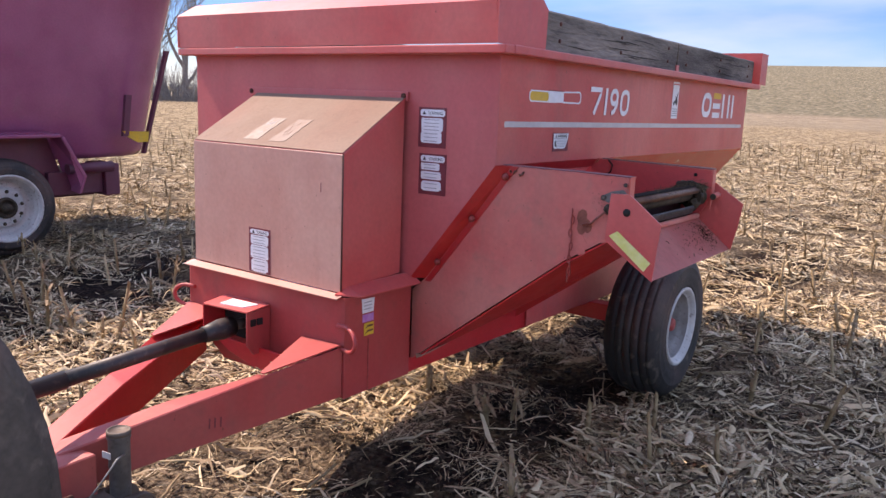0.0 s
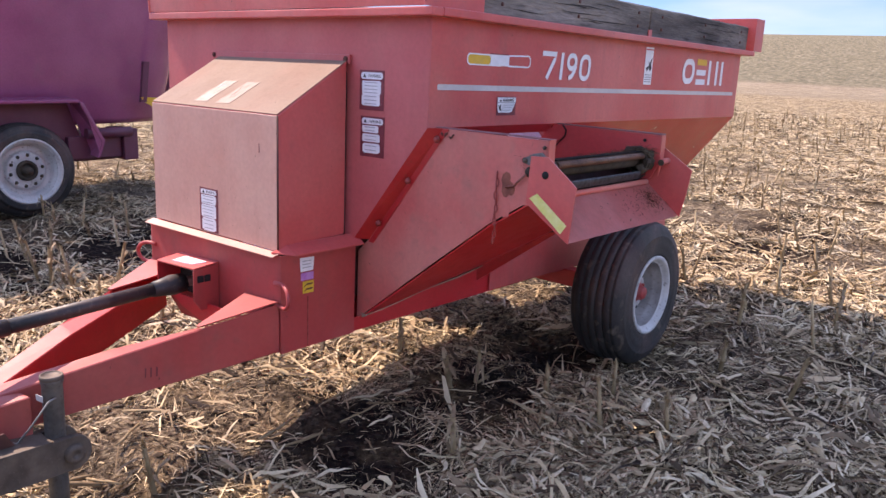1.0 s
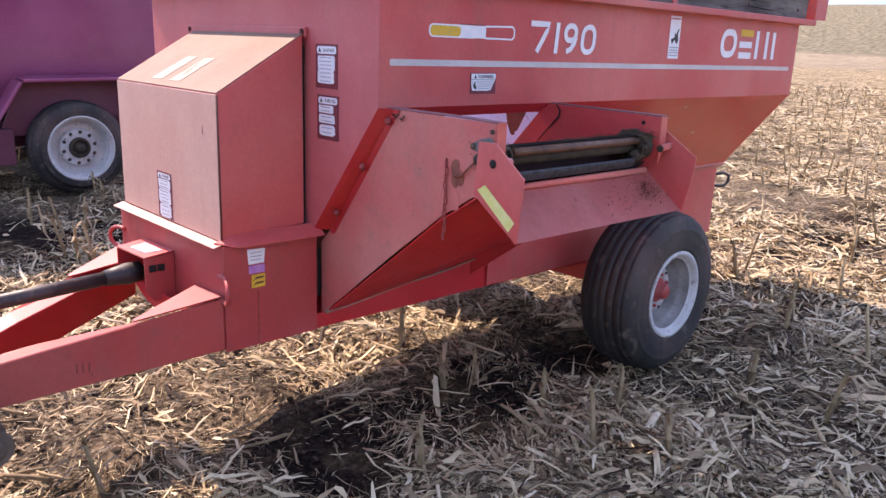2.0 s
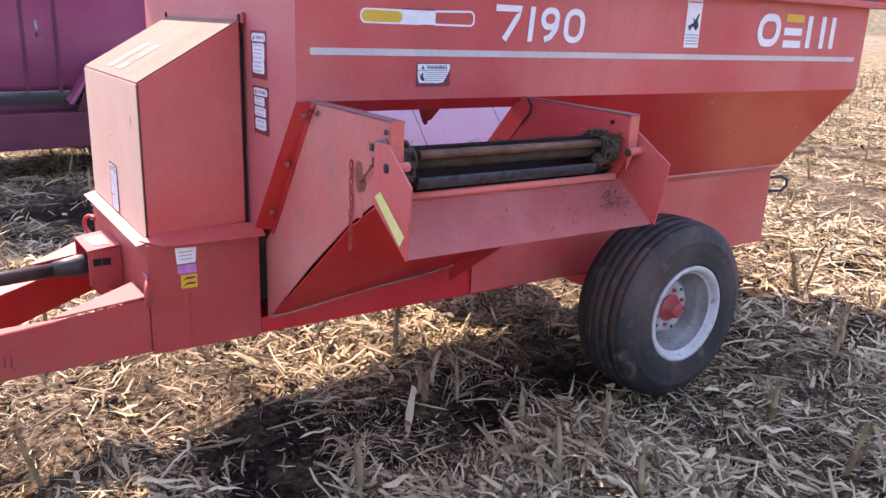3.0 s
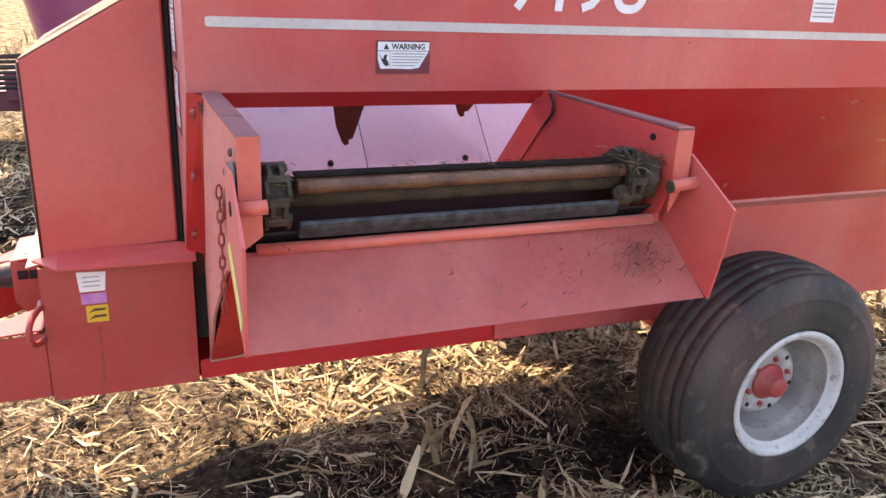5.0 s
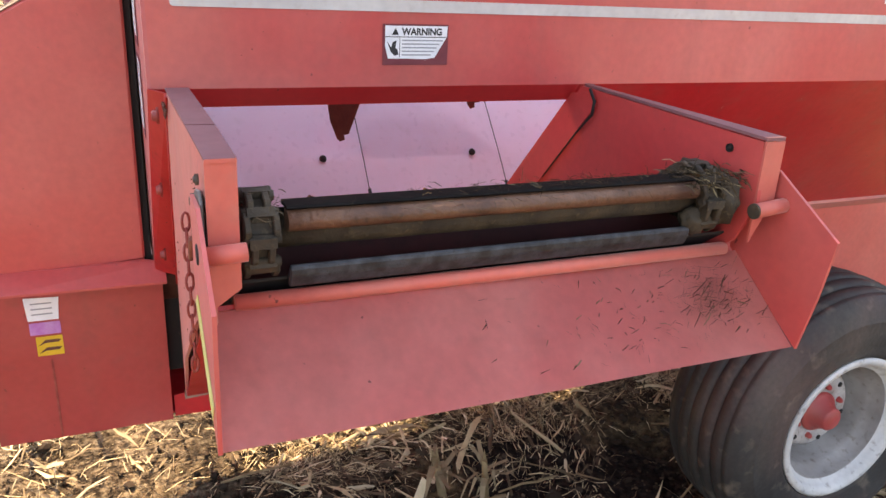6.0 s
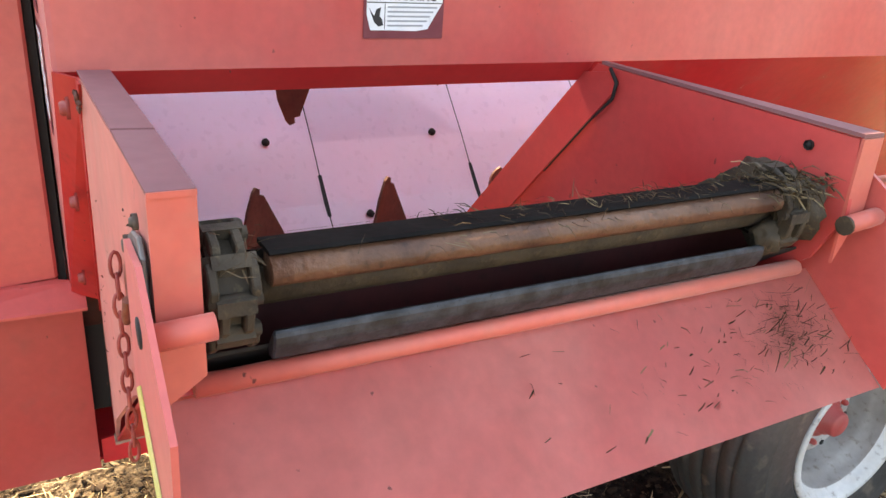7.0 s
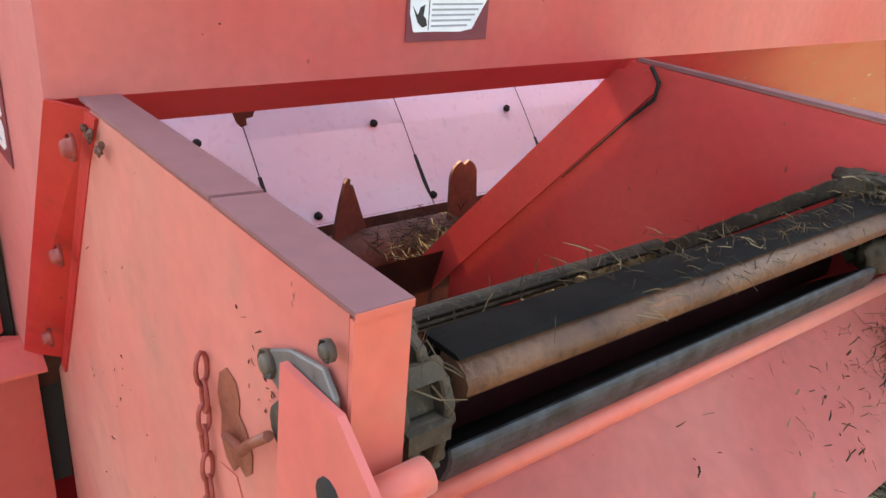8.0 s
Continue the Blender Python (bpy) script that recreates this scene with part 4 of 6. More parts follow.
    for x, z, r in ((1.174, 1.300, 0.008), (1.243, 1.345, 0.0055)):
        bolt(latch, (x, 0.027, z), "y", r * 0.8, STEEL_DARK, -0.006)
    bm = B()
    stain = ((1.090, 1.246), (1.102, 1.256), (1.116, 1.252), (1.121, 1.240), (1.119, 1.228), (1.130, 1.221), (1.139, 1.206), (1.137, 1.190), (1.127, 1.180), (1.118, 1.184), (1.108, 1.172), (1.096, 1.176), (1.088, 1.190), (1.091, 1.212), (1.085, 1.226))
    sheet(bm, [V(x, fy(x) - 0.0004, z) for x, z in stain], V(0, -0.0008, 0))
    part("grease_stain", bm, GREASE, plate, "smeared brown grease stain")
    bm = B()
    sheet(bm, [V(x, fy(x) - 0.0004, z) for x, z in ((1.084, 1.164), (1.112, 1.170), (1.124, 1.150), (1.122, 1.112), (1.098, 1.106))], V(0, -0.0008, 0))
    part("bare_patch", bm, RED_CHALK, plate)
    bm = B()
    tube(bm, [(1.108, 0.024, 1.206), (1.140, 0.022, 1.214), (1.150, 0.021, 1.226), (1.184, 0.020, 1.256)], 0.0036, 8)
    part("latch_rod", bm, GREASE, plate)
    bm = B()
    lathe(bm, [(0.0001, -0.006), (0.016, -0.006), (0.018, 0.0)], (1.192, 0.031, 1.264), "y", 14)
    part("bearing_cap", bm, MUDDY, plate)
    for k in range(11):
        bm = B()
        c = V(1.071 + 0.003 * math.sin(k * 1.7), 0.023, 1.240 - 0.0215 * k)
        loop = []
        for j in range(13):
            a = 2 * math.pi * j / 12
            side = V(1, 0, 0) if k % 2 else V(0.35, -0.9, 0)
            loop.append(c + side * 0.0055 * math.cos(a) + V(0, 0, 0.0135 * math.sin(a)))
        tube(bm, loop, 0.0019, 6, False)
        part("chain_link", bm, RUST_RED, plate)


build_discharge()


def build_conveyor():
    cx, cz, r = 1.188, 1.259, 0.046
    centre = V(cx, 0, cz)
    bm = B()
    tube(bm, [(cx, 0.068, cz), (cx, 0.862, cz)], 0.022, 14)
    part("head_shaft", bm, MUDDY, wagon, "muddy conveyor head shaft")
    u = V(-0.70, 0, -0.545).normalized()
    up = V(-0.545, 0, 0.70).normalized()
    # deck under the upper run, and the dark pan under the shaft
    bm = B()
    b2 = V(1.10, 0, 1.236) + u * 0.90
    top = [(1.203, 1.294), (1.186, 1.288), (1.10, 1.221), (b2.x, b2.z - 0.015)]
    sheet(bm, [V(x, 0.118, z) for x, z in top] + [V(x, 0.118, z - 0.008) for x, z in top[::-1]], V(0, 0.660, 0))
    part("conveyor_deck", bm, DECK, wagon, "dark worn conveyor deck")
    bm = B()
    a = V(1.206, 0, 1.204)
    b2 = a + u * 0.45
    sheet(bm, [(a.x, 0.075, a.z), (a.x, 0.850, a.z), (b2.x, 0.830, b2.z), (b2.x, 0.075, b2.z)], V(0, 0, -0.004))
    part("return_pan", bm, DARK, wagon, "black pan below the shaft")
    # added plate whose dark red paints the shaded gap behind the shaft
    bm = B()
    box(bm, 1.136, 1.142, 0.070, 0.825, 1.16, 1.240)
    part("gap_plate", bm, GAP_RED, wagon, "dark red plate standing in for the shaded gap behind the shaft")

    # sprockets with their chains
    for yc in (0.096, 0.765):
        bm = B()
        n = 8
        outl = []
        for k in range(n * 4):
            a = 2 * math.pi * k / (n * 4)
            rr = r * (1.12, 0.95, 0.84, 0.95)[k % 4]
            outl.append(V(cx + rr * math.cos(a), yc - 0.010, cz + rr * math.sin(a)))
        sheet(bm, outl, V(0, 0.020, 0))
        lathe(bm, [(0.034, -0.018), (0.034, 0.018)], (cx, yc, cz), "y", 14)
        part("sprocket", bm, MUDDY, wagon, "mud-caked chain sprocket")
        path = []
        for k in range(6):
            ang = radians(128 - 40 * k)
            path.append(centre + V(1.02 * r * math.cos(ang), yc, 1.02 * r * math.sin(ang)))
        top0 = path[0]
        for k in range(1, 16):
            path.insert(0, top0 + u * 0.040 * k)
        for turn, (p, q) in enumerate(zip(path, path[1:])):
            dd = (q - p)
            off = dd.cross(V(0, 1, 0)).normalized()
            if off.dot(p - centre) < 0 and (p - centre).length < 0.08:
                off = -off
            bm = B()
            for sy in ((-0.021, 0.013) if turn % 2 else (-0.014, 0.006)):
                o = V(0, sy, 0)
                sheet(bm, [p - dd * 0.10 - off * 0.008 + o, q + dd * 0.10 - off * 0.008 + o, q + dd * 0.14 - off * 0.001 + o, q + off * 0.006 + o, p + dd * 0.78 + off * 0.012 + o, p + dd * 0.22 + off * 0.012 + o, p + off * 0.006 + o, p - dd * 0.14 - off * 0.001 + o], V(0, 0.008, 0), 0.0015)
            tube(bm, [p + V(0, -0.022, 0), p + V(0, 0.022, 0)], 0.0065, 8)
            sheet(bm, [p - dd * 0.16 + off * 0.003 + V(0, -0.016, 0), p + dd * 0.22 + off * 0.006 + V(0, -0.016, 0), p + dd * 0.22 + off * 0.006 + V(0, 0.016, 0), p - dd * 0.16 + off * 0.003 + V(0, 0.016, 0)], off * 0.006)
            sheet(bm, [p + dd * 0.22 - off * 0.004 + V(0, -0.016, 0), p + dd * 0.9 - off * 0.004 + V(0, -0.016, 0), p + dd * 0.9 - off * 0.004 + V(0, 0.016, 0), p + dd * 0.22 - off * 0.004 + V(0, 0.016, 0)], off * 0.003)
            part("chain_link", bm, MUDDY, wagon)

    def slat(c, along, off, mat, wide=0.055, label="worn steel conveyor slat"):
        bm = B()
        y0, y1 = 0.130, 0.740
        p = [c - along * wide / 2, c + along * wide / 2, c + along * wide / 2 + off * 0.010, c + along * (wide / 2 - 0.008) + off * 0.017, c - along * (wide / 2 - 0.008) + off * 0.013, c - along * wide / 2 + off * 0.007]
        sheet(bm, [V(q.x, y0, q.z) for q in p], V(0, y1 - y0, 0), 0.002)
        part("slat", bm, mat, wagon, label)

    # round-nosed slat turning over the head shaft, and the next one below it
    bm = B()
    nose = [(1.210, 1.2975), (1.226, 1.2965), (1.2350, 1.292), (1.2395, 1.285), (1.2385, 1.277), (1.232, 1.2715), (1.222, 1.2700), (1.208, 1.272)]
    sheet(bm, [V(x, 0.127, z) for x, z in nose], V(0, 0.608, 0))
    for f in bm.faces:
        f.smooth = len(f.verts) == 4
    part("slat", bm, WORN_BRONZE, wagon, "rust-brown round-nosed conveyor slat")
    bm = B()
    sheet(bm, [V(x, 0.127, z) for x, z in ((1.190, 1.3000), (1.224, 1.3010), (1.229, 1.2990), (1.226, 1.2970), (1.190, 1.2950))], V(0, 0.608, 0))
    part("slat_flat", bm, DECK, wagon, "dark greasy flat of the slat")
    a = radians(-50)
    nd, td = V(math.cos(a), 0, math.sin(a)), V(math.sin(a), 0, -math.cos(a))
    slat(V(1.212, 0, 1.2130), (td + nd * 0.25).normalized(), nd, STEEL_BLUE, 0.032, "scuffed blue-grey conveyor slat")
    for k in (4.6, 7.2, 9.8):
        slat(centre + up * (r * 1.06 + 0.002) + u * (0.075 * k - 0.06), -u, up, MUDDY)


build_conveyor()


# ---- wheels ----
def wheel(parent, c, out, R, width, rim_r, lugs, hubmat, dish):
    w = new("wheel")
    w.parent = parent
    w.location = c
    s = out
    h = width / 2
    prof = [(rim_r, -h * 0.86), (rim_r + 0.02, -h * 0.97), (rim_r + 0.08, -h * 1.03), (R - 0.065, -h * 1.0), (R - 0.030, -h * 0.90), (R - 0.014, -h * 0.76)]
    for k in range(5):
        a, b2 = -0.56 + 0.28 * k - 0.118, -0.56 + 0.28 * k + 0.118
        crown = R - 0.008 * ((k - 2) / 2) ** 2
        prof += [(crown - 0.010, h * (a - 0.020)), (crown, h * a), (crown + 0.001, h * (a + b2) / 2), (crown, h * b2), (crown - 0.010, h * (b2 + 0.020))]
    # rounded shoulder, moulded ring and bulging sidewall
    prof += [(R - 0.010, h * 0.72), (R - 0.016, h * 0.80), (R - 0.030, h * 0.90), (R - 0.050, h * 0.97), (R - 0.068, h * 1.005), (R - 0.071, h * 1.02), (R - 0.076, h * 1.022), (R - 0.079, h * 1.015),
             (rim_r + 0.085, h * 1.045), (rim_r + 0.055, h * 1.035), (rim_r + 0.032, h * 1.005), (rim_r + 0.028, h * 1.012), (rim_r + 0.018, h * 0.985), (rim_r, h * 0.86)]
    bm = B()
    lathe(bm, [(r, u * s) for r, u in prof], (0, 0, 0), "x", 56, True)
    part("tyre", bm, RUBBER, w, "dusty black ribbed tyre")
    bm = B()
    d = dish
    inner = 0.62 * rim_r
    prof = [(rim_r - 0.012, -h * 0.9), (rim_r + 0.012, -h * 0.92), (rim_r - 0.01, -h * 0.7), (rim_r - 0.045, -h * 0.4), (rim_r - 0.02, -h * 0.2), (rim_r - 0.006, h * 0.62), (rim_r - 0.004, h * 0.88), (rim_r + 0.013, h * 0.95), (rim_r + 0.014, h * 1.0), (rim_r + 0.006, h * 1.03),
            (rim_r - 0.006, h * 1.0), (rim_r - 0.012, h * 0.90), (rim_r - 0.018, h * 0.84), (rim_r - 0.024, h * 0.82)]
    lathe(bm, [(r, u * s) for r, u in prof], (0, 0, 0), "x", 48)
    rim = part("rim", bm, WHITE, w, "white painted steel rim")
    bm = B()
    prof = [(rim_r - 0.024, h * 0.82), (rim_r - 0.027, h * 0.78), (rim_r - 0.026, h * 0.66), (rim_r - 0.040, h * 0.56), (rim_r - 0.044, h * 0.46), (rim_r - 0.050, d * h - 0.020), (rim_r - 0.058, d * h - 0.036), (inner + 0.006, d * h - 0.038), (inner, d * h - 0.030)]
    lathe(bm, [(r, u * s) for r, u in prof], (0, 0, 0), "x", 48)
    part("rim_barrel", bm, BARREL if lugs < 8 else WHITE, w, "dusty grey inside of the rim")
    bm = B()
    lathe(bm, [(r, u * s) for r, u in ((inner + 0.002, d * h - 0.031), (inner - 0.003, d * h - 0.004), (inner - 0.012, d * h + 0.006), (inner - 0.022, d * h + 0.011), (0.045, d * h + 0.012), (0.045, d * h))], (0, 0, 0), "x", 40)
    part("wheel_disc", bm, DISC if lugs < 8 else WHITE, w, "dirty grey-white wheel disc")
    pcd, big = (0.074, 1.0) if lugs < 8 else (0.142, 1.9)
    for k in range(6 if lugs < 8 else 2):
        a = 2 * math.pi * (k + 0.8) / (6 if lugs < 8 else 2)
        bm = B()
        hx, hr = s * (d * h + 0.0125), (0.094 if lugs < 8 else inner - 0.030)
        lathe(bm, [(0.0001, s * 0.001), (0.007, s * 0.001), (0.008, -s * 0.012)], (hx, hr * math.cos(a), hr * math.sin(a)), "x", 12)
        part("hand_hole", bm, DARK, rim)
    for k in range(lugs):
        a = 2 * math.pi * (k + 0.3) / lugs
        bm = B()
        lathe(bm, [(0.0001, s * 0.012), (0.005 * big, s * 0.011), (0.008 * big, s * 0.006), (0.008 * big, 0), (0.010 * big, -0.004 * s)], (s * (d * h + 0.014), pcd * math.cos(a), pcd * math.sin(a)), "x", 6)
        part("lug_nut", bm, hubmat, rim)
    bm = B()
    e = d * h
    if lugs < 8:
        lathe(bm, [(r, u * s) for r, u in ((0.058, e + 0.01), (0.058, e + 0.017), (0.052, e + 0.022), (0.043, e + 0.024), (0.040, e + 0.038), (0.034, e + 0.041), (0.033, e + 0.058), (0.028, e + 0.063), (0.0001, e + 0.065))], (0, 0, 0), "x", 24)
    else:
        lathe(bm, [(r, u * s) for r, u in ((0.095, e + 0.013), (0.09, e + 0.04), (0.07, e + 0.045), (0.065, e + 0.02), (0.04, e + 0.02), (0.035, e + 0.08), (0.0001, e + 0.085))], (0, 0, 0), "x", 24)
    part("hub", bm, hubmat, w, "hub and cap")
    return w


wheel(wagon, (0.785, 1.635, 0.492), 1, 0.380, 0.285, 0.192, 6, RED_GRIMY, 0.26)
wheel(wagon, (-0.785, 1.635, 0.492), -1, 0.380, 0.285, 0.192, 6, RED_GRIMY, 0.26)


# ---- decals ----
def flat_text(body, size, parent, m, mat, offset=0.0, shear=0.0):
    cu = bpy.data.curves.new("word", "FONT")
    cu.body, cu.size, cu.offset, cu.shear = body, 1.0, offset, shear
    cu.align_x, cu.align_y = "CENTER", "CENTER"
    ob = new("word", cu)
    bpy.context.view_layer.update()
    dg = bpy.context.evaluated_depsgraph_get()
    me = bpy.data.meshes.new_from_object(ob.evaluated_get(dg))
    bpy.data.objects.remove(ob)
    xs = [v.co.x for v in me.vertices]
    zs = [v.co.y for v in me.vertices]
    w, h = max(xs) - min(xs), max(zs) - min(zs)
    mx, my = (max(xs) + min(xs)) / 2, (max(zs) + min(zs)) / 2
    for v in me.vertices:
        v.co = m @ Vector(((v.co.x - mx) / w * size[0], (v.co.y - my) / h * size[1], 0))
    me.materials.clear()
    me.materials.append(mat)
    ob = new("word", me)
    ob.parent = parent
    return ob


def plane(o, ux, uy):
    """Matrix whose x and y run along ux and uy on a surface, z off it."""
    ux, uy = Vector(ux).normalized(), Vector(uy).normalized()
    n = ux.cross(uy)
    return Matrix(((ux.x, uy.x, n.x, o[0]), (ux.y, uy.y, n.y, o[1]), (ux.z, uy.z, n.z, o[2]), (0, 0, 0, 1)))


def ink(name, m, pts, mat, parent, h=0.0, thick=0.0008, label=""):
    bm = B()
    sheet(bm, [m @ Vector((x, y, h)) for x, y in pts], (m.to_3x3() @ Vector((0, 0, 1))) * thick)
    return part(name, bm, mat, parent, label)


def rect(x0, y0, x1, y1):
    return [(x0, y0), (x1, y0), (x1, y1), (x0, y1)]


def rounded(x0, y0, x1, y1, r, k=5, wob=0.0, seed=1):
    rnd = random.Random(seed)
    out = []
    for cx, cy, a0 in ((x1 - r, y1 - r, 0), (x0 + r, y1 - r, 90), (x0 + r, y0 + r, 180), (x1 - r, y0 + r, 270)):
        for j in range(k + 1):
            a = radians(a0 + 90 * j / k)
            out.append((cx + r * math.cos(a) + rnd.uniform(-wob, wob), cy + r * math.sin(a) + rnd.uniform(-wob, wob)))
    return out


SIDE = plane((0.784, 0, 0), (0, 1, 0), (0, 0, 1))
FRONT = plane((0, -0.001, 0), (1, 0, 0), (0, 0, 1))
PLANKS = plane((0.793, 0, 0), (0, 1, 0), (0, 0, 1))
HOODF = plane((0, -0.3380, 0), (1, 0, 0), (0, 0, 1))
HOODT = plane((0, -0.3365, 1.3950), (1, 0, 0), (0, 0.305, 0.183))
POST = plane((0.431, 0, 0), (0, 1, 0), (0, 0, 1))


def torn_label(m, x0, z0, x1, z1, heads, patches, word=True):
    d = ink("warning_decal", m, rect(x0 - 0.006, z0, x1 + 0.006, z1 + 0.006), MAROON, wagon, 0.0, 0.0008, "peeling white warning decal")
    for k, (a, b2, c, e) in enumerate(patches):
        ink("paper", m, rounded(a, b2, c, e, min(0.012, (e - b2) * 0.3), 4, 0.0022, k + 7), PALE, d, 0.0009)
        rows = max(1, int((e - b2) / 0.012))
        for j in range(rows):
            zc = b2 + (j + 0.6) * (e - b2) / (rows + 0.2)
            ink("text_bar", m, rect(a + 0.014, zc - 0.0012, c - 0.018, zc + 0.0012), GREY_INK, d, 0.0018, 0.0003)
    for a, b2, c, e in heads:
        ink("paper", m, rounded(a, b2, c, e, (e - b2) * 0.45, 4, 0.0006, 3), PALE, d, 0.0009)
        hz = (b2 + e) / 2
        ink("warning_triangle", m, [(a + 0.010, hz - 0.006), (a + 0.026, hz - 0.006), (a + 0.018, hz + 0.007)], INK, d, 0.0018, 0.0003)
        if word:
            flat_text("WARNING", (c - a - 0.045, 0.011), d, m @ Matrix.Translation(((a + c) / 2 + 0.013, hz, 0.0021)), INK, 0.01)
    return d


torn_label(FRONT, 0.457, 1.413, 0.568, 1.548, [(0.458, 1.522, 0.568, 1.547)], [(0.463, 1.468, 0.560, 1.518), (0.463, 1.428, 0.556, 1.470)])
torn_label(FRONT, 0.465, 1.245, 0.575, 1.385, [(0.466, 1.362, 0.574, 1.385)], [(0.468, 1.333, 0.552, 1.359), (0.470, 1.299, 0.560, 1.328), (0.472, 1.260, 0.561, 1.294)])
torn_label(HOODF, -0.066, 0.922, 0.040, 1.084, [(-0.064, 1.066, 0.038, 1.084)], [(-0.062, 1.028, 0.036, 1.064), (-0.061, 0.975, 0.036, 1.026), (-0.058, 0.926, 0.034, 0.974)])


def build_decals():
    # side warning label with its torn corner
    d = ink("warning_decal", SIDE, rect(0.390, 1.408, 0.513, 1.478), MAROON, wagon, 0.0, 0.0008, "torn warning decal on a maroon patch")
    ink("paper", SIDE, [(0.394, 1.475), (0.511, 1.475), (0.510, 1.457), (0.488, 1.421), (0.47, 1.418), (0.43, 1.419), (0.40, 1.419), (0.394, 1.44)], PALE, d, 0.0009)
    flat_text("WARNING", (0.076, 0.0125), d, SIDE @ Matrix.Translation((0.462, 1.4655, 0.0021)), INK, 0.035)
    ink("warning_triangle", SIDE, [(0.406, 1.4595), (0.419, 1.4595), (0.4125, 1.4715)], INK, d, 0.0018, 0.0003)
    ink("rule", SIDE, rect(0.394, 1.4555, 0.509, 1.4568), INK, d, 0.0018, 0.0003)
    ink("rule", SIDE, rect(0.4205, 1.421, 0.4215, 1.455), INK, d, 0.0018, 0.0003)
    ink("pictogram", SIDE, [(0.397, 1.449), (0.405, 1.430), (0.412, 1.424), (0.419, 1.426), (0.417, 1.434), (0.413, 1.438), (0.415, 1.450), (0.408, 1.447), (0.405, 1.438)], INK, d, 0.0018, 0.0003)
    for k, e in enumerate((0.506, 0.50, 0.495, 0.49, 0.484)):
        z = 1.4505 - 0.0062 * k
        ink("text_bar", SIDE, rect(0.425, z - 0.0014, e - 0.004, z + 0.0010), GREY_INK, d, 0.0018, 0.0003)
    # stripe
    ink("stripe", SIDE, rounded(0.042, 1.498, 2.80, 1.518, 0.006, 3), GREY_STRIPE, wagon, 0.0, 0.001, "long pale grey stripe")
    # yellow, white and open bar
    bar = ink("striped_badge", SIDE, rounded(0.197, 1.588, 0.415, 1.630, 0.018), PALE, wagon, 0.0, 0.0008, "long badge in yellow, white and open outline")
    ink("yellow_field", SIDE, rounded(0.203, 1.593, 0.335, 1.625, 0.014), YELLOW, bar, 0.0009)
    ink("white_field", SIDE, rect(0.336, 1.590, 0.452, 1.630), PALE, bar, 0.0008, 0.0009)
    ink("edge_shadow_line", SIDE, rect(0.335, 1.6305, 0.45, 1.634), MAROON, bar, 0.0)
    for a in ([(0.452, 1.626), (0.585, 1.630), (0.585, 1.636), (0.452, 1.632)], [(0.452, 1.588), (0.585, 1.588), (0.585, 1.594), (0.452, 1.594)], [(0.585, 1.588), (0.598, 1.598), (0.598, 1.626), (0.585, 1.636), (0.585, 1.629), (0.592, 1.622), (0.592, 1.602), (0.585, 1.595)]):
        ink("outline", SIDE, a, PALE, bar, 0.0)
    def stroke(name, pts, w, parent, closed=False, top=0.0016):
        """A band of even width along a line on the side wall."""
        bm = B()
        k = len(pts)
        left, right = [], []
        for i, p in enumerate(pts):
            a = pts[(i - 1) % k] if closed or i else p
            c = pts[(i + 1) % k] if closed or i < k - 1 else p
            d = Vector((c[0] - a[0], c[1] - a[1])).normalized()
            for side, out in ((1, left), (-1, right)):
                x, z = p[0] - d.y * side * w / 2, p[1] + d.x * side * w / 2
                out.append([bm.verts.new(SIDE @ Vector((x + 0.08 * (z - 1.604), z, h))) for h in (0.0005, top)])
        for i in range(k if closed else k - 1):
            j = (i + 1) % k
            for q in ((left[i][1], left[j][1], right[j][1], right[i][1]), (left[i][0], left[j][0], left[j][1], left[i][1]), (right[i][1], right[j][1], right[j][0], right[i][0])):
                bm.faces.new(q)
        bmesh.ops.recalc_face_normals(bm, faces=bm.faces)
        return part(name, bm, PALE, parent)

    def ring_path(x0, z0, x1, z1, r):
        return rounded(x0, z0, x1, z1, r, 6)
    y0, zb, zt, w = 0.676, 1.558, 1.650, 0.020
    seven = stroke("model_number", [(y0, zt), (y0 + 0.104, zt), (y0 + 0.092, zt - 0.022), (y0 + 0.045, zb - 0.006)], w, wagon)
    tagged(seven, "large white number 7190")
    stroke("digit", [(y0 + 0.152, zb - 0.009), (y0 + 0.152, zt + 0.009)], w, seven)
    stroke("digit", ring_path(y0 + 0.200, zb + 0.040, y0 + 0.262, zt, 0.026), w, seven, True)
    stroke("digit", [(y0 + 0.2635, zb + 0.052), (y0 + 0.256, zb + 0.030), (y0 + 0.238, zb + 0.008), (y0 + 0.212, zb - 0.001)], w * 0.98, seven, top=0.0024)
    stroke("digit", ring_path(y0 + 0.305, zb, y0 + 0.378, zt, 0.032), w, seven, True)
    # pictogram label
    p = ink("pictogram_decal", SIDE, rect(1.588, 1.543, 1.672, 1.722), PALE, wagon, 0.0, 0.0008, "tall white safety decal with a black pictogram")
    ink("red_line", SIDE, rect(1.592, 1.708, 1.668, 1.713), RED_DEEP, p, 0.0009, 0.0004)
    ink("pictogram", SIDE, [(1.612, 1.605), (1.63, 1.622), (1.648, 1.605), (1.662, 1.622), (1.654, 1.645), (1.664, 1.672), (1.65, 1.664), (1.64, 1.645), (1.625, 1.655), (1.632, 1.635), (1.60, 1.622)], INK, p, 0.0009, 0.0004)
    for k in range(4):
        ink("text_bar", SIDE, rect(1.594, 1.555 + 0.011 * k, 1.666, 1.559 + 0.011 * k), GREY_INK, p, 0.0009, 0.0004)
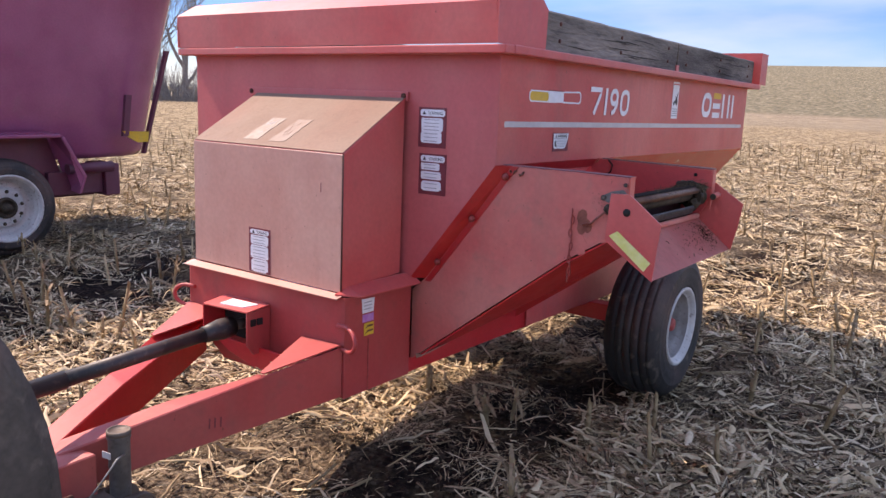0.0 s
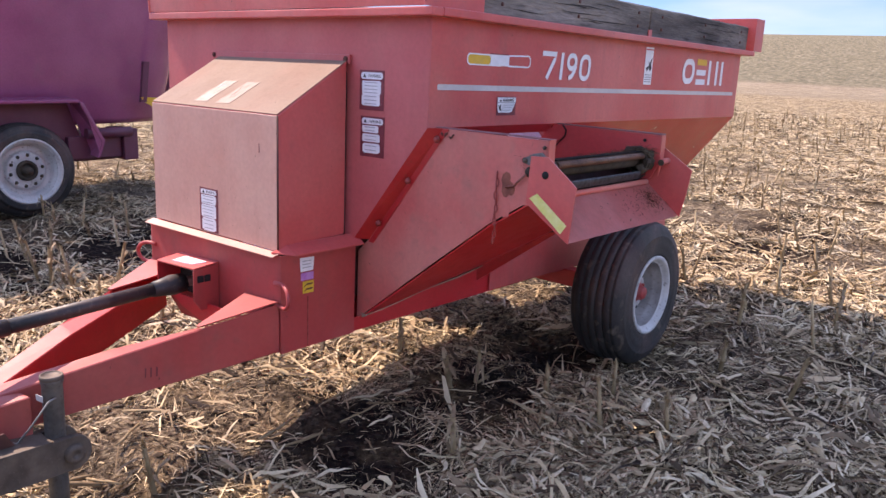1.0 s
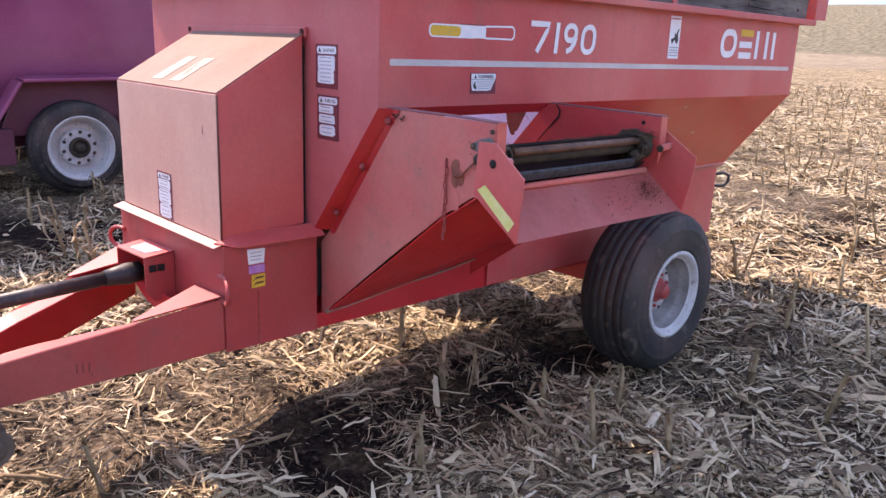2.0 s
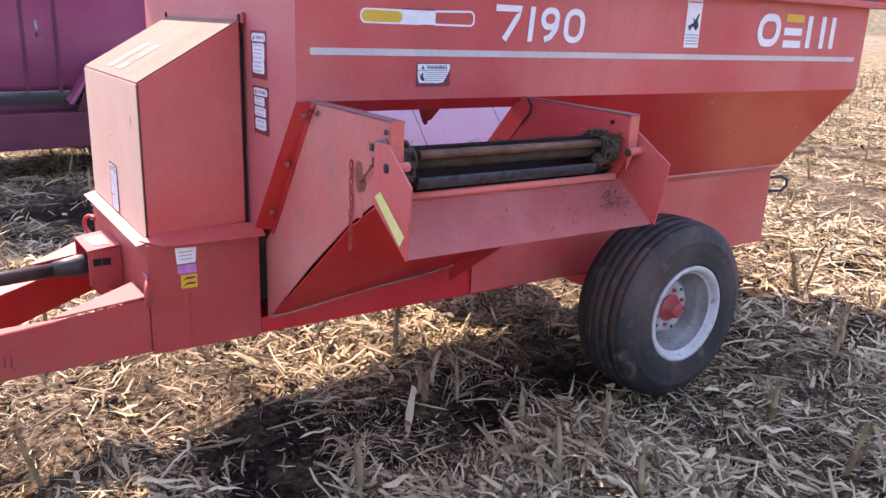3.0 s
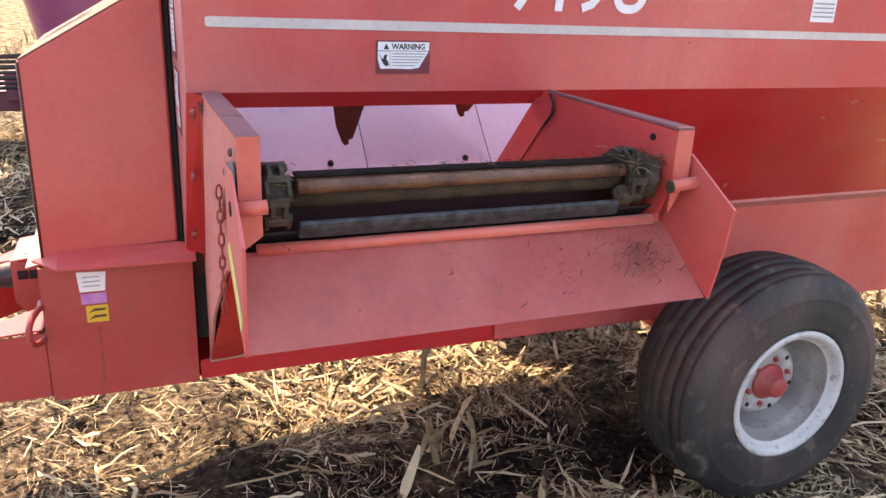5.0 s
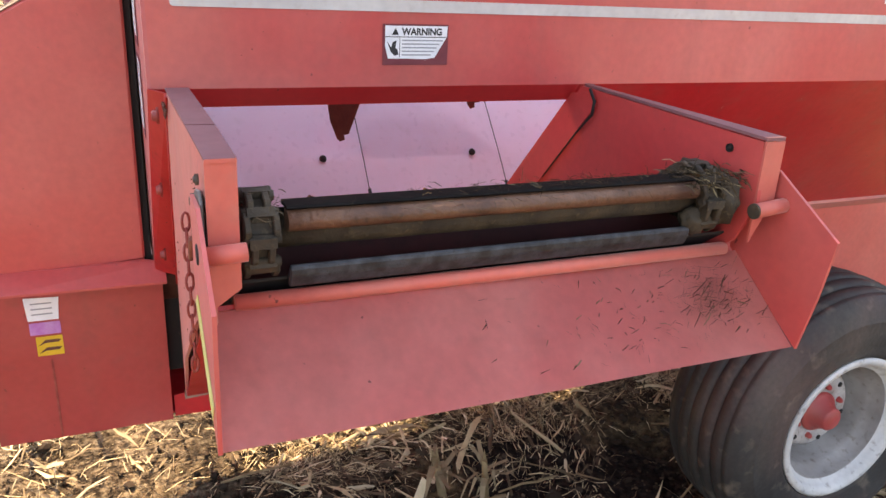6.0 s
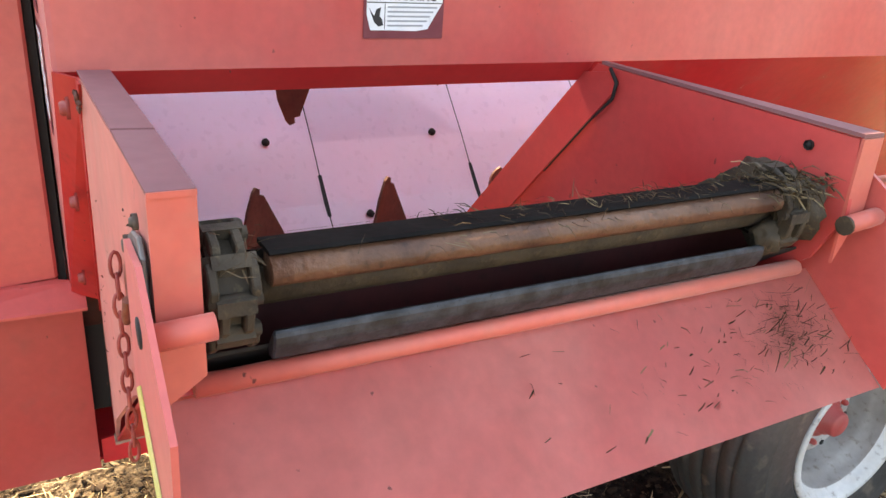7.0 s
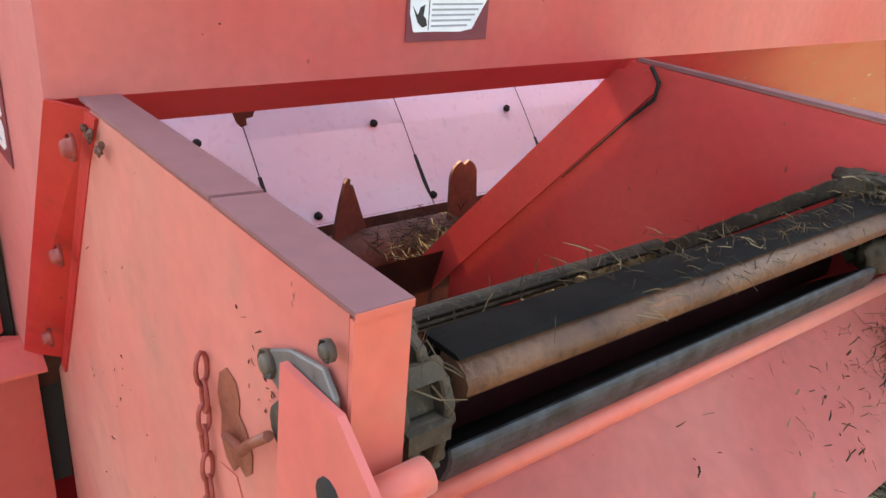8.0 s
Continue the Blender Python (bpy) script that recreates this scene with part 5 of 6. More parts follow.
    # maker's mark as plain blocks
    g = stroke("maker_mark", ring_path(2.052, 1.570, 2.175, 1.672, 0.045), 0.030, wagon, True)
    tagged(g, "maker's mark in plain white and yellow shapes")
    ink("yellow_bar", SIDE, rect(2.225, 1.658, 2.355, 1.690), YELLOW, g, 0.0)
    for z in (1.553, 1.604):
        ink("white_bar", SIDE, rect(2.222, z, 2.350, z + 0.030), PALE, g, 0.0)
    for y in (2.388, 2.492, 2.570):
        ink("white_bar", SIDE, rect(y, 1.553, y + 0.032, 1.688), PALE, g, 0.0)
    ink("scratch", HOODF, [(0.300, 1.255), (0.3035, 1.256), (0.3025, 1.288), (0.300, 1.287)], MAROON, wagon, 0.0, 0.0006)
    # hood top stickers
    rnd = random.Random(17)
    for x, mat, words in ((-0.14, WORN_STICKER, "cracked scuffed white sticker on the cover"), (0.0, FADED_STICKER, "faded almost bare sticker on the cover")):
        def on(u, v, x=x):
            return (x + 0.085 * u + 0.015 * v, 0.03 + 0.155 * v)
        rim = [on(0.04, 0.0), on(0.95, 0.03)] + [on(1.0 - rnd.uniform(0, 0.10), v) for v in (0.2, 0.35, 0.5, 0.62, 0.8)] + [on(0.97, 1.0), on(0.05, 0.98)] + [on(rnd.uniform(0, 0.12), v) for v in (0.8, 0.66, 0.5, 0.38, 0.2)]
        s = ink("top_sticker", HOODT, rim, mat, wagon, 0.0, 0.0008, words)
        for j in range(7):
            u, v = rnd.uniform(0.15, 0.7), rnd.uniform(0.08, 0.75)
            e = (rnd.uniform(-0.2, 0.3), rnd.uniform(0.08, 0.22))
            ink("crack", HOODT, [on(u, v), on(u + 0.035, v), on(u + e[0] + 0.03, v + e[1]), on(u + e[0], v + e[1])], GREY_INK if mat is WORN_STICKER else BLEACHED_SUN_DIMMED, s, 0.0009, 0.0004)
    # long drying splits in the sideboards
    for plank in [ob for ob in wagon.children if ob.name.startswith("plank") and not ob.name.startswith("plank_")][:2]:
        y0 = 0.30 if plank.name == "plank" else 1.64
        for j in range(7):
            y = y0 + rnd.uniform(0, 0.75)
            z, ln = (1.796 if j < 2 else rnd.uniform(1.80, 1.895)), rnd.uniform(0.14, 0.48)
            n = 6
            low = [(y + ln * q / n, z + 0.0016 * math.sin(q + j) - 0.0016 * math.sin(math.pi * q / n)) for q in range(n + 1)]
            high = [(y + ln * q / n, z + 0.0016 * math.sin(q + j) + (0.0004 + 0.0020 * math.sin(math.pi * q / n)) * rnd.uniform(0.5, 1.2)) for q in range(n, -1, -1)]
            ink("split", PLANKS, low + high, DARK, plank, -0.002, 0.0027)
    # post stickers
    s = ink("serial_sticker", POST, [(-0.262, 0.888), (-0.195, 0.885), (-0.20, 0.835), (-0.258, 0.835)], PALE, wagon, 0.0, 0.0008, "small pale data sticker")
    for j in range(3):
        ink("text_bar", POST, rect(-0.25, 0.848 + 0.012 * j, -0.21, 0.851 + 0.012 * j), GREY_INK, s, 0.0009, 0.0004)
    ink("lilac_sticker", POST, rect(-0.257, 0.802, -0.198, 0.830), LILAC, wagon, 0.0, 0.0008, "faded lilac sticker")
    s = ink("yellow_sticker", POST, rect(-0.248, 0.752, -0.197, 0.797), YELLOW, wagon, 0.0, 0.0008, "yellow hazard sticker with dark waves")
    for j in range(2):
        ink("wave", POST, [(-0.245, 0.758 + 0.018 * j), (-0.23, 0.764 + 0.018 * j), (-0.205, 0.764 + 0.018 * j), (-0.2, 0.770 + 0.018 * j), (-0.21, 0.771 + 0.018 * j), (-0.23, 0.771 + 0.018 * j)], RUST, s, 0.0009, 0.0004)


build_decals()


# ---- drawbar pin, drive shaft, tractor parts ----
def build_hitch():
    m = WAGON
    pin = root("hitch_pin", m @ Matrix.Translation((0.205, -1.05, 0.0)), "grey steel hitch pin with a flat cap and wire clip", "hitch pin")
    bm = B()
    lathe(bm, [(0.0001, 0.597), (0.030, 0.597), (0.034, 0.592), (0.034, 0.575), (0.031, 0.572), (0.030, 0.30), (0.030, 0.17), (0.0001, 0.165)], (0, 0, 0), "z", 24)
    part("pin", bm, STEEL_PIN, pin)
    bm = B()
    lathe(bm, [(0.0001, 0.5985), (0.0285, 0.5985), (0.0285, 0.6000), (0.0345, 0.5990), (0.0350, 0.5860), (0.0340, 0.5855)], (0, 0, 0), "z", 24)
    part("cap", bm, STEEL_DARK, pin, "dark rusty cap")
    bm = B()
    tube(bm, [(0.035, -0.005, 0.535), (0.04, -0.03, 0.53), (0.02, -0.075, 0.46), (-0.005, -0.11, 0.405), (-0.03, -0.12, 0.40)], 0.0035, 6)
    part("wire_clip", bm, STEEL, pin)
    bm = B()
    sheet(bm, [(-0.022, -0.039, 0.520), (0.012, -0.034, 0.520), (0.012, -0.034, 0.540), (-0.022, -0.039, 0.540)], V(0, -0.002, 0))
    part("tag", bm, GREY_STRIPE, pin)
    bar = root("tractor_drawbar", m @ Matrix.Translation((0.20, -1.05, 0.082)), "muddy dark rusty steel tractor drawbar clevis", "drawbar")
    for x0 in (0.036, -0.060):
        bm = B()
        pts = [V(x0, -0.95, 0.205), V(x0, -0.95, 0.315)]
        for k in range(13):
            a = radians(90 - 180 * k / 12)
            pts.append(V(x0, 0.03 + 0.058 * math.cos(a), 0.262 + 0.058 * math.sin(a)))
        sheet(bm, pts, V(0.024, 0, 0), 0.003)
        part("clevis_plate", bm, STEEL_DARK, bar)
    bm = B()
    lathe(bm, [(0.0001, 0.074), (0.010, 0.074), (0.011, 0.078), (0.030, 0.078), (0.032, 0.060)], (0.0, 0.03, 0.262), "x", 20)
    part("boss", bm, STEEL_DARK, bar)
    bm = B()
    box(bm, -0.035, 0.035, -0.95, -0.10, 0.215, 0.305, 0.004)
    part("spacer", bm, MUDDY, bar)
    bm = B()
    box(bm, -0.036, 0.060, -0.95, -0.03, 0.3155, 0.3225, 0.002)
    part("top_strap", bm, STEEL_DARK, bar)
    for y in (-0.16, -0.30):
        bm = B()
        sheet(bm, [(0.0, y - 0.04, 0.3226), (0.0, y + 0.04, 0.3226), (0.0, y + 0.015, 0.37), (0.0, y - 0.015, 0.37)], V(0.008, 0, 0), 0.002)
        part("bracket", bm, RUST, bar)
    shaft = root("drive_shaft", m, "black plastic-guarded drive shaft on the gearbox", "drive shaft")
    a, b2 = V(-0.075, -0.42, 0.722), V(-0.02, -1.9, 0.655)
    bm = B()
    tube(bm, [a.lerp(b2, 0.04), a.lerp(b2, 0.45)], 0.025, 20)
    part("guard_tube", bm, BLACK, shaft)
    bm = B()
    tube(bm, [a.lerp(b2, 0.44), a.lerp(b2, 1.0)], 0.029, 20)
    part("guard_tube", bm, BLACK, shaft)
    bm = B()
    tube(bm, [a, a.lerp(b2, 0.035), a.lerp(b2, 0.06), a.lerp(b2, 0.09)], [0.037, 0.040, 0.034, 0.028], 20)
    part("guard_bell", bm, BLACK, shaft)
    bm = B()
    tube(bm, [a + V(0, 0.06, 0), a], 0.02, 12)
    part("yoke", bm, STEEL, shaft)


build_hitch()


def build_tractor_tyre():
    c = V(-1.56, -0.075, 0.80)
    ty = root("tractor_rear_wheel", Matrix.Translation(c), "large dusty black tractor rear wheel", "wheel")
    bm = B()
    R, h = 0.78, 0.19
    prof = [(0.46, -h), (0.62, -h * 1.05), (R - 0.06, -h), (R - 0.02, -h * 0.85), (R, 0), (R - 0.02, h * 0.85), (R - 0.06, h), (0.62, h * 1.05), (0.46, h), (0.42, 0)]
    lathe(bm, prof, (0, 0, 0), "x", 56, True)
    part("carcass", bm, DUSTY_RUBBER, ty)
    for k in range(20):
        for s in (1, -1):
            a0 = 2 * math.pi * (k + (0.5 if s > 0 else 0)) / 20
            a1 = a0 + 0.22
            bm = B()
            def at(r, a, u):
                return V(u, r * math.cos(a), r * math.sin(a))
            v = [at(R - 0.005, a0, 0), at(R - 0.005, a0 + 0.07, 0), at(R - 0.052, a1 + 0.07, s * h * 0.96), at(R - 0.052, a1, s * h * 0.96)]
            mid = (v[0] + v[2]) * 0.5
            outw = V(0, mid.y, mid.z).normalized() * 0.006
            sheet(bm, v, outw)
            part("lug", bm, DUSTY_RUBBER, ty)
    bm = B()
    lathe(bm, [(0.455, -0.16), (0.455, 0.16), (0.40, 0.10), (0.38, 0.02), (0.10, 0.0), (0.09, 0.06), (0.0001, 0.06)], (0, 0, 0), "x", 40)
    part("rim", bm, STEEL, ty)


build_tractor_tyre()


# ---- purple mixer wagon in the background ----
def build_purple():
    X = -7.15
    w = root("mixer_wagon", Matrix.Translation((X, 3.13, 0.08)), "glossy purple vertical feed mixer wagon with white wheels", "wagon")

    def ring(z, hy, hx, cx):
        out = []
        for k in range(48):
            a = 2 * math.pi * k / 48
            c, s = math.cos(a), math.sin(a)
            e = 0.45
            out.append(V(cx + hx * math.copysign(abs(c) ** e, c), 0.02 + (hy + 0.22) * math.copysign(abs(s) ** e, s), z))
        return out
    bm = B()
    levels = [(0.80, 1.50, 1.0, -1.15), (0.86, 1.54, 1.04, -1.15), (1.4, 1.65, 1.09, -1.15), (2.0, 1.80, 1.14, -1.15), (2.75, 2.00, 1.21, -1.15), (2.80, 2.03, 1.24, -1.15)]
    rings = [[bm.verts.new(p) for p in ring(*l)] for l in levels]
    for a, c in zip(rings, rings[1:]):
        for k in range(48):
            f = bm.faces.new((a[k], a[(k + 1) % 48], c[(k + 1) % 48], c[k]))
            f.smooth = True
    bm.faces.new(rings[0][::-1])
    bm.normal_update()
    part("tub", bm, PURPLE, w, "glossy purple mixing tub")
    bm = B()
    box(bm, -1.9, -0.30, -2.0, 1.06, 0.42, 0.66, 0.01)
    part("frame_beam", bm, PURPLE_DARK, w)
    bm = B()
    box(bm, -0.32, 0.05, 0.98, 1.13, 0.45, 0.76, 0.01)
    part("bumper_post", bm, PURPLE_DARK, w)
    bm = B()
    box(bm, -0.30, 0.0, 0.45, 0.98, 0.48, 0.70, 0.01)
    part("frame_end", bm, PURPLE_DARK, w)
    bm = B()
    box(bm, -0.25, 0.02, -1.85, -0.5, 0.30, 0.62, 0.01)
    part("frame_side", bm, PURPLE_DARK, w)
    bm = B()
    tube(bm, [(0.06, 0.60, 0.73), (0.06, 1.05, 0.735)], 0.05, 14)
    part("hydraulic_cylinder", bm, PURPLE_DARK, w)
    # fender
    bm = B()
    sheet(bm, [(-0.05, -0.42, 1.045), (0.18, -0.42, 1.03), (0.18, 0.50, 1.03), (-0.05, 0.50, 1.045)], V(0, 0, 0.03), 0.006)
    sheet(bm, [(-0.05, 0.50, 1.045), (0.18, 0.50, 1.03), (0.18, 0.70, 0.66), (0.16, 0.65, 0.50), (-0.05, 0.65, 0.52), (-0.05, 0.70, 0.68)], V(0, 0.03, 0.01), 0.006)
    sheet(bm, [(-0.05, -0.42, 1.045), (0.18, -0.42, 1.03), (0.18, -0.64, 0.70), (-0.05, -0.64, 0.72)], V(0, -0.03, 0.01), 0.006)
    part("fender", bm, PURPLE, w, "flat-topped purple wheel fender")
    bm = B()
    sheet(bm, [(-0.06, -0.60, 0.55), (-0.06, 0.64, 0.55), (-0.06, 0.48, 1.04), (-0.06, -0.40, 1.04)], V(-0.02, 0, 0))
    part("fender_back", bm, PURPLE_DARK, w)
    # side door frame with its yellow foot
    bm = B()
    sheet(bm, [(0.02, 1.18, 1.02), (0.04, 1.22, 1.42), (0.06, 1.27, 1.42), (0.04, 1.23, 1.02)], V(0.04, 0, 0))
    part("door_post", bm, PURPLE_DARK, w)
    bm = B()
    sheet(bm, [(-0.03, 1.42, 0.84), (-0.03, 1.45, 0.84), (0.10, 1.675, 1.86), (0.10, 1.64, 1.86)], V(0.05, 0, 0))
    part("door_post", bm, PURPLE_DARK, w)
    bm = B()
    sheet(bm, [(0.05, 1.18, 1.07), (0.05, 1.46, 1.06), (0.045, 1.45, 0.96), (0.045, 1.34, 0.955), (0.045, 1.2, 1.03)], V(0.02, 0, 0))
    part("yellow_plate", bm, YELLOW, w)
    # panels and fittings on the tub
    for y in (-0.98, -0.72):
        bm = B()
        sheet(bm, [(-0.02, y, 0.80), (-0.02, y + 0.03, 0.80), (0.14, y + 0.03, 2.2), (0.14, y, 2.2)], V(0.03, 0, 0))
        part("door_rail", bm, PURPLE_DARK, w)
    bm = B()
    tube(bm, [(0.10, -0.86, 1.28), (0.11, -0.86, 1.42)], 0.012, 8)
    part("door_handle", bm, STEEL, w)
    # drawbar with hoses ahead of the tub
    bm = B()
    box(bm, -1.3, -0.4, -4.4, -1.9, 0.32, 0.50, 0.01)
    part("drawbar", bm, PURPLE_DARK, w)
    for k in range(10):
        bm = B()
        z = 0.54 + 0.030 * k + 0.01 * (k % 3)
        tube(bm, [(-0.35 - 0.03 * k, -3.9, z + 0.02), (-0.32, -2.6, z - 0.01), (-0.3, -1.5, z)], 0.016, 8)
        part("hose", bm, BLACK, w)
    wheel(w, (0.02, 0.02, 0.425), 1, 0.43, 0.27, 0.285, 10, MUDDY, 0.35)
    wheel(w, (-2.3, 0.02, 0.425), -1, 0.43, 0.27, 0.285, 10, MUDDY, 0.35)
    bm = B()
    box(bm, -2.2, -0.1, -0.05, 0.09, 0.37, 0.48)
    part("axle", bm, PURPLE_DARK, w)


build_purple()


# ---- bare trees on the skyline ----
def tree(x, y, h, seed):
    rnd = random.Random(seed)
    z = float(gz(x, y))
    tr = root("bare_tree", Matrix.Translation((x, y, z)), "bare grey leafless tree at the field edge", "tree", "bare trees at the field edge")
    trunk, twigs = B(), B()

    def grow(p, d, length, r, depth):
        pts, rs = [p], [r]
        for k in range(3):
            d = (d + V(rnd.uniform(-0.18, 0.18), rnd.uniform(-0.18, 0.18), rnd.uniform(-0.02, 0.12))).normalized()
            p = p + d * length / 3
            pts.append(p)
            rs.append(r * (1 - 0.13 * (k + 1)))
        tube(trunk if depth < 2 else twigs, pts, rs, 7 if depth < 2 else 3, False)
        if depth < 5:
            for k in range(3 if depth else 5):
                q = pts[rnd.choice((1, 2, 3, 3))]
                nd = (d + V(rnd.uniform(-0.9, 0.9), rnd.uniform(-0.9, 0.9), rnd.uniform(-0.15, 0.6))).normalized()
                grow(q, nd, length * rnd.uniform(0.55, 0.78), r * 0.52, depth + 1)
    grow(V(0, 0, -0.3), V(0, 0, 1), h * 0.34, h * 0.026, 0)
    part("trunk", trunk, BARK, tr)
    part("crown", twigs, BARK, tr)


tree(-57.5, 38.5, 13, 11)
tree(-56, 42, 11, 12)
tree(-66, 47, 14, 14)
tree(-60, 36, 12, 15)
tree(-63, 40, 10, 16)


def brush(x, y, seed):
    """A thicket of thin bare stems."""
    rnd = random.Random(seed)
    bm = B()
    for k in range(420):
        px, py = x + rnd.gauss(0, 2.4), y + rnd.gauss(0, 2.4)
        p = V(px, py, float(gz(px, py)) - 0.1)
        d = V(rnd.uniform(-0.5, 0.5), rnd.uniform(-0.5, 0.5), 1).normalized()
        h = rnd.uniform(0.8, 3.4)
        bend = V(rnd.uniform(-0.3, 0.3), rnd.uniform(-0.3, 0.3), 0) * h
        tube(bm, [p, p + d * h * 0.5, p + d * h + bend * 0.5], [0.035, 0.025, 0.008], 3, False)
    tagged(part("brush", bm, BARK), "grey leafless brush at the field edge", "brush", kind="stuff")


brush(-58, 39, 61)
brush(-54, 44, 62)


# ---- litter ----
def in_wagon(x, y):
    """Local place on the wagon's plan."""
    return x + 2.195, y - 2.19


def strips(name, n, area, size, lift, seed, mat, label, bare=True, segs=3):
    rng = np.random.RandomState(seed)
    x = rng.uniform(area[0], area[1], n)
    y = rng.uniform(area[2], area[3], n)
    edge = np.minimum(np.minimum(x - area[0], area[1] - x), np.minimum(y - area[2], area[3] - y))
    keep = rng.uniform(0, 1, n) < np.clip(edge / (0.09 * (area[1] - area[0])) + 0.12, 0, 1)
    if bare:
        lx, ly = in_wagon(x, y)
        track = ((np.abs(lx + 0.7) < 0.16) & (ly < 1.6) & (ly > -1))
        track |= (np.abs(lx - 0.95 - 0.1 * np.sin(ly * 3)) < 0.12) & (ly > 1.9) & (ly < 3.2)
        patch = np.sin(1.7 * x + 0.6 * np.sin(2.3 * y)) * np.sin(2.1 * y + 0.8 * np.sin(1.9 * x)) + 0.45 * np.sin(2 * np.pi * (y - 2.42) / 0.76)
        p = np.clip(0.55 + 0.80 * patch, 0.05, 1.0)
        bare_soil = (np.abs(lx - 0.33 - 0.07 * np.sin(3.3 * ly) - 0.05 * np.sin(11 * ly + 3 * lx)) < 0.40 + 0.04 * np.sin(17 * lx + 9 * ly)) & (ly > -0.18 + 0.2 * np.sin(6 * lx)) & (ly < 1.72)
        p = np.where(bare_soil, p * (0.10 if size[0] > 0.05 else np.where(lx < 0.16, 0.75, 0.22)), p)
        near_side = (lx > 0.72) & (lx < 1.9) & (ly > 0.2) & (ly < 3.0)
        # sparser litter where the soil carries painted shade between the wagons
        shaded_gap = (x > -6.6) & (x < -4.3) & (y > 1.2) & (y < 5.6)
        p = np.where(shaded_gap, p * 0.55, p)
        p = np.where(near_side, np.clip(p * 1.5 + 0.12, 0, 1), p)
        p = np.where(track, 0.10, p)
        keep &= rng.uniform(0, 1, n) < p
    x, y = x[keep], y[keep]
    n = len(x)
    length = np.minimum(rng.gamma(2.2, size[0] / 2.2, n), size[0] * 1.7) + 0.02
    width = rng.uniform(size[1] * 0.25, size[1], n) * np.where(rng.uniform(0, 1, n) < 0.14, 2.2 if segs < 5 else 1.2, 1.0)
    swept = 2.2 * np.sin(1.3 * x + 2.1 * y) + 1.8 * np.sin(3.1 * x - 1.7 * y + 1)
    yaw = np.where(rng.uniform(0, 1, n) < 0.6, swept + rng.normal(0, 0.55, n), rng.uniform(0, 2 * np.pi, n))
    bend = rng.normal(0, 0.12 if segs < 5 else 0.22, n)
    wave, phase = rng.normal(0, 0.12 if segs > 4 else 0.05, n), rng.uniform(0, 6.28, n)
    tilt = rng.normal(0, 0.26, n)
    arch = rng.normal(0.03, 0.12, n) * length
    roll = rng.normal(0, 0.6, n)
    base = gz(x, y) + clods(x, y) + rng.uniform(-0.004, lift, n) * rng.uniform(0.2, 1, n)
    sides = (-1, 0, 1) if segs > 4 else (-1, 1)
    c = len(sides)
    fold = rng.uniform(0.2, 1.0, n)
    kink = np.cumsum(rng.normal(0, 0.30 if segs > 4 else 0.16, (n, segs + 1)) * (rng.uniform(0, 1, (n, segs + 1)) < 0.45), 1)
    ragged = rng.uniform(0.55, 1.25, (n, segs + 1))
    heave = rng.normal(0, 0.05, (n, segs + 1)) * length[:, None]
    cx, cy = x.copy(), y.copy()
    verts = np.zeros((n, segs + 1, c, 3))
    for i in range(segs + 1):
        u = i / segs - 0.5
        a = yaw + bend * u
        off = wave * width * 2.5 * np.sin(5 * u + phase)
        a = a + kink[:, i] - kink[:, segs // 2]
        if i:
            cx, cy = cx + np.cos(a) * length / segs, cy + np.sin(a) * length / segs
        px = cx - np.cos(yaw) * 0.5 * length - np.sin(a) * off
        py = cy - np.sin(yaw) * 0.5 * length + np.cos(a) * off
        pz = base + tilt * u * length + arch * (0.25 - u * u) * 2 + heave[:, i]
        w = width * (0.55 if i == 0 else (0.12 if segs > 4 else 0.6) if i == segs else 1.0 - 0.5 * u) * 0.5 * ragged[:, i]
        rl = roll + 1.6 * u * bend + (2.5 * u * wave if segs > 4 else 0)
        for j, s in enumerate(sides):
            verts[:, i, j, 0] = px - np.sin(a) * s * w * np.cos(rl)
            verts[:, i, j, 1] = py + np.cos(a) * s * w * np.cos(rl)
            verts[:, i, j, 2] = np.maximum(pz + s * w * np.sin(rl) + (fold * w if s == 0 else 0), gz(px, py) + clods(px, py) - 0.004)
    k = (segs + 1) * c
    b0 = np.arange(n)[:, None] * k
    faces = np.concatenate([b0 + np.array([c * i + j, c * i + j + 1, c * i + j + c + 1, c * i + j + c]) for i in range(segs) for j in range(c - 1)], 0)
    me = bpy.data.meshes.new(name)
    me.vertices.add(n * k)
    me.vertices.foreach_set("co", verts.reshape(-1))
    me.loops.add(len(faces) * 4)
    me.loops.foreach_set("vertex_index", faces.reshape(-1).astype(np.int32))
    me.polygons.add(len(faces))
    me.polygons.foreach_set("loop_start", (np.arange(len(faces)) * 4).astype(np.int32))
    me.update(calc_edges=True)
    me.materials.append(mat)
    return tagged(new(name, me), label, "corn litter", kind="stuff")


strips("corn_litter", 125000, (-5.4, 1.6, -0.2, 7.6), (0.090, 0.0090), 0.035, 21, STRAW, "dense mat of dry tan corn husks and leaves")
strips("husk_leaves", 32000, (-5.4, 1.6, -0.2, 7.6), (0.13, 0.024), 0.04, 24, STRAW, "broad pale curled corn leaves and husks", segs=5)
strips("chaff", 260000, (-4.8, 1.2, 0.1, 6.4), (0.022, 0.0036), 0.016, 22, STRAW, "short broken straw chaff on dark soil", segs=2)
strips("fine_straw", 120000, (-3.5, -0.5, 1.2, 5.0), (0.038, 0.0040), 0.014, 26, STRAW, "fine torn straw and leaf shreds beside the wagon", segs=2)
strips("field_litter", 160000, (-6, 5, 4.5, 15), (0.11, 0.011), 0.05, 25, STRAW, "dry corn litter behind the wagon", segs=2)
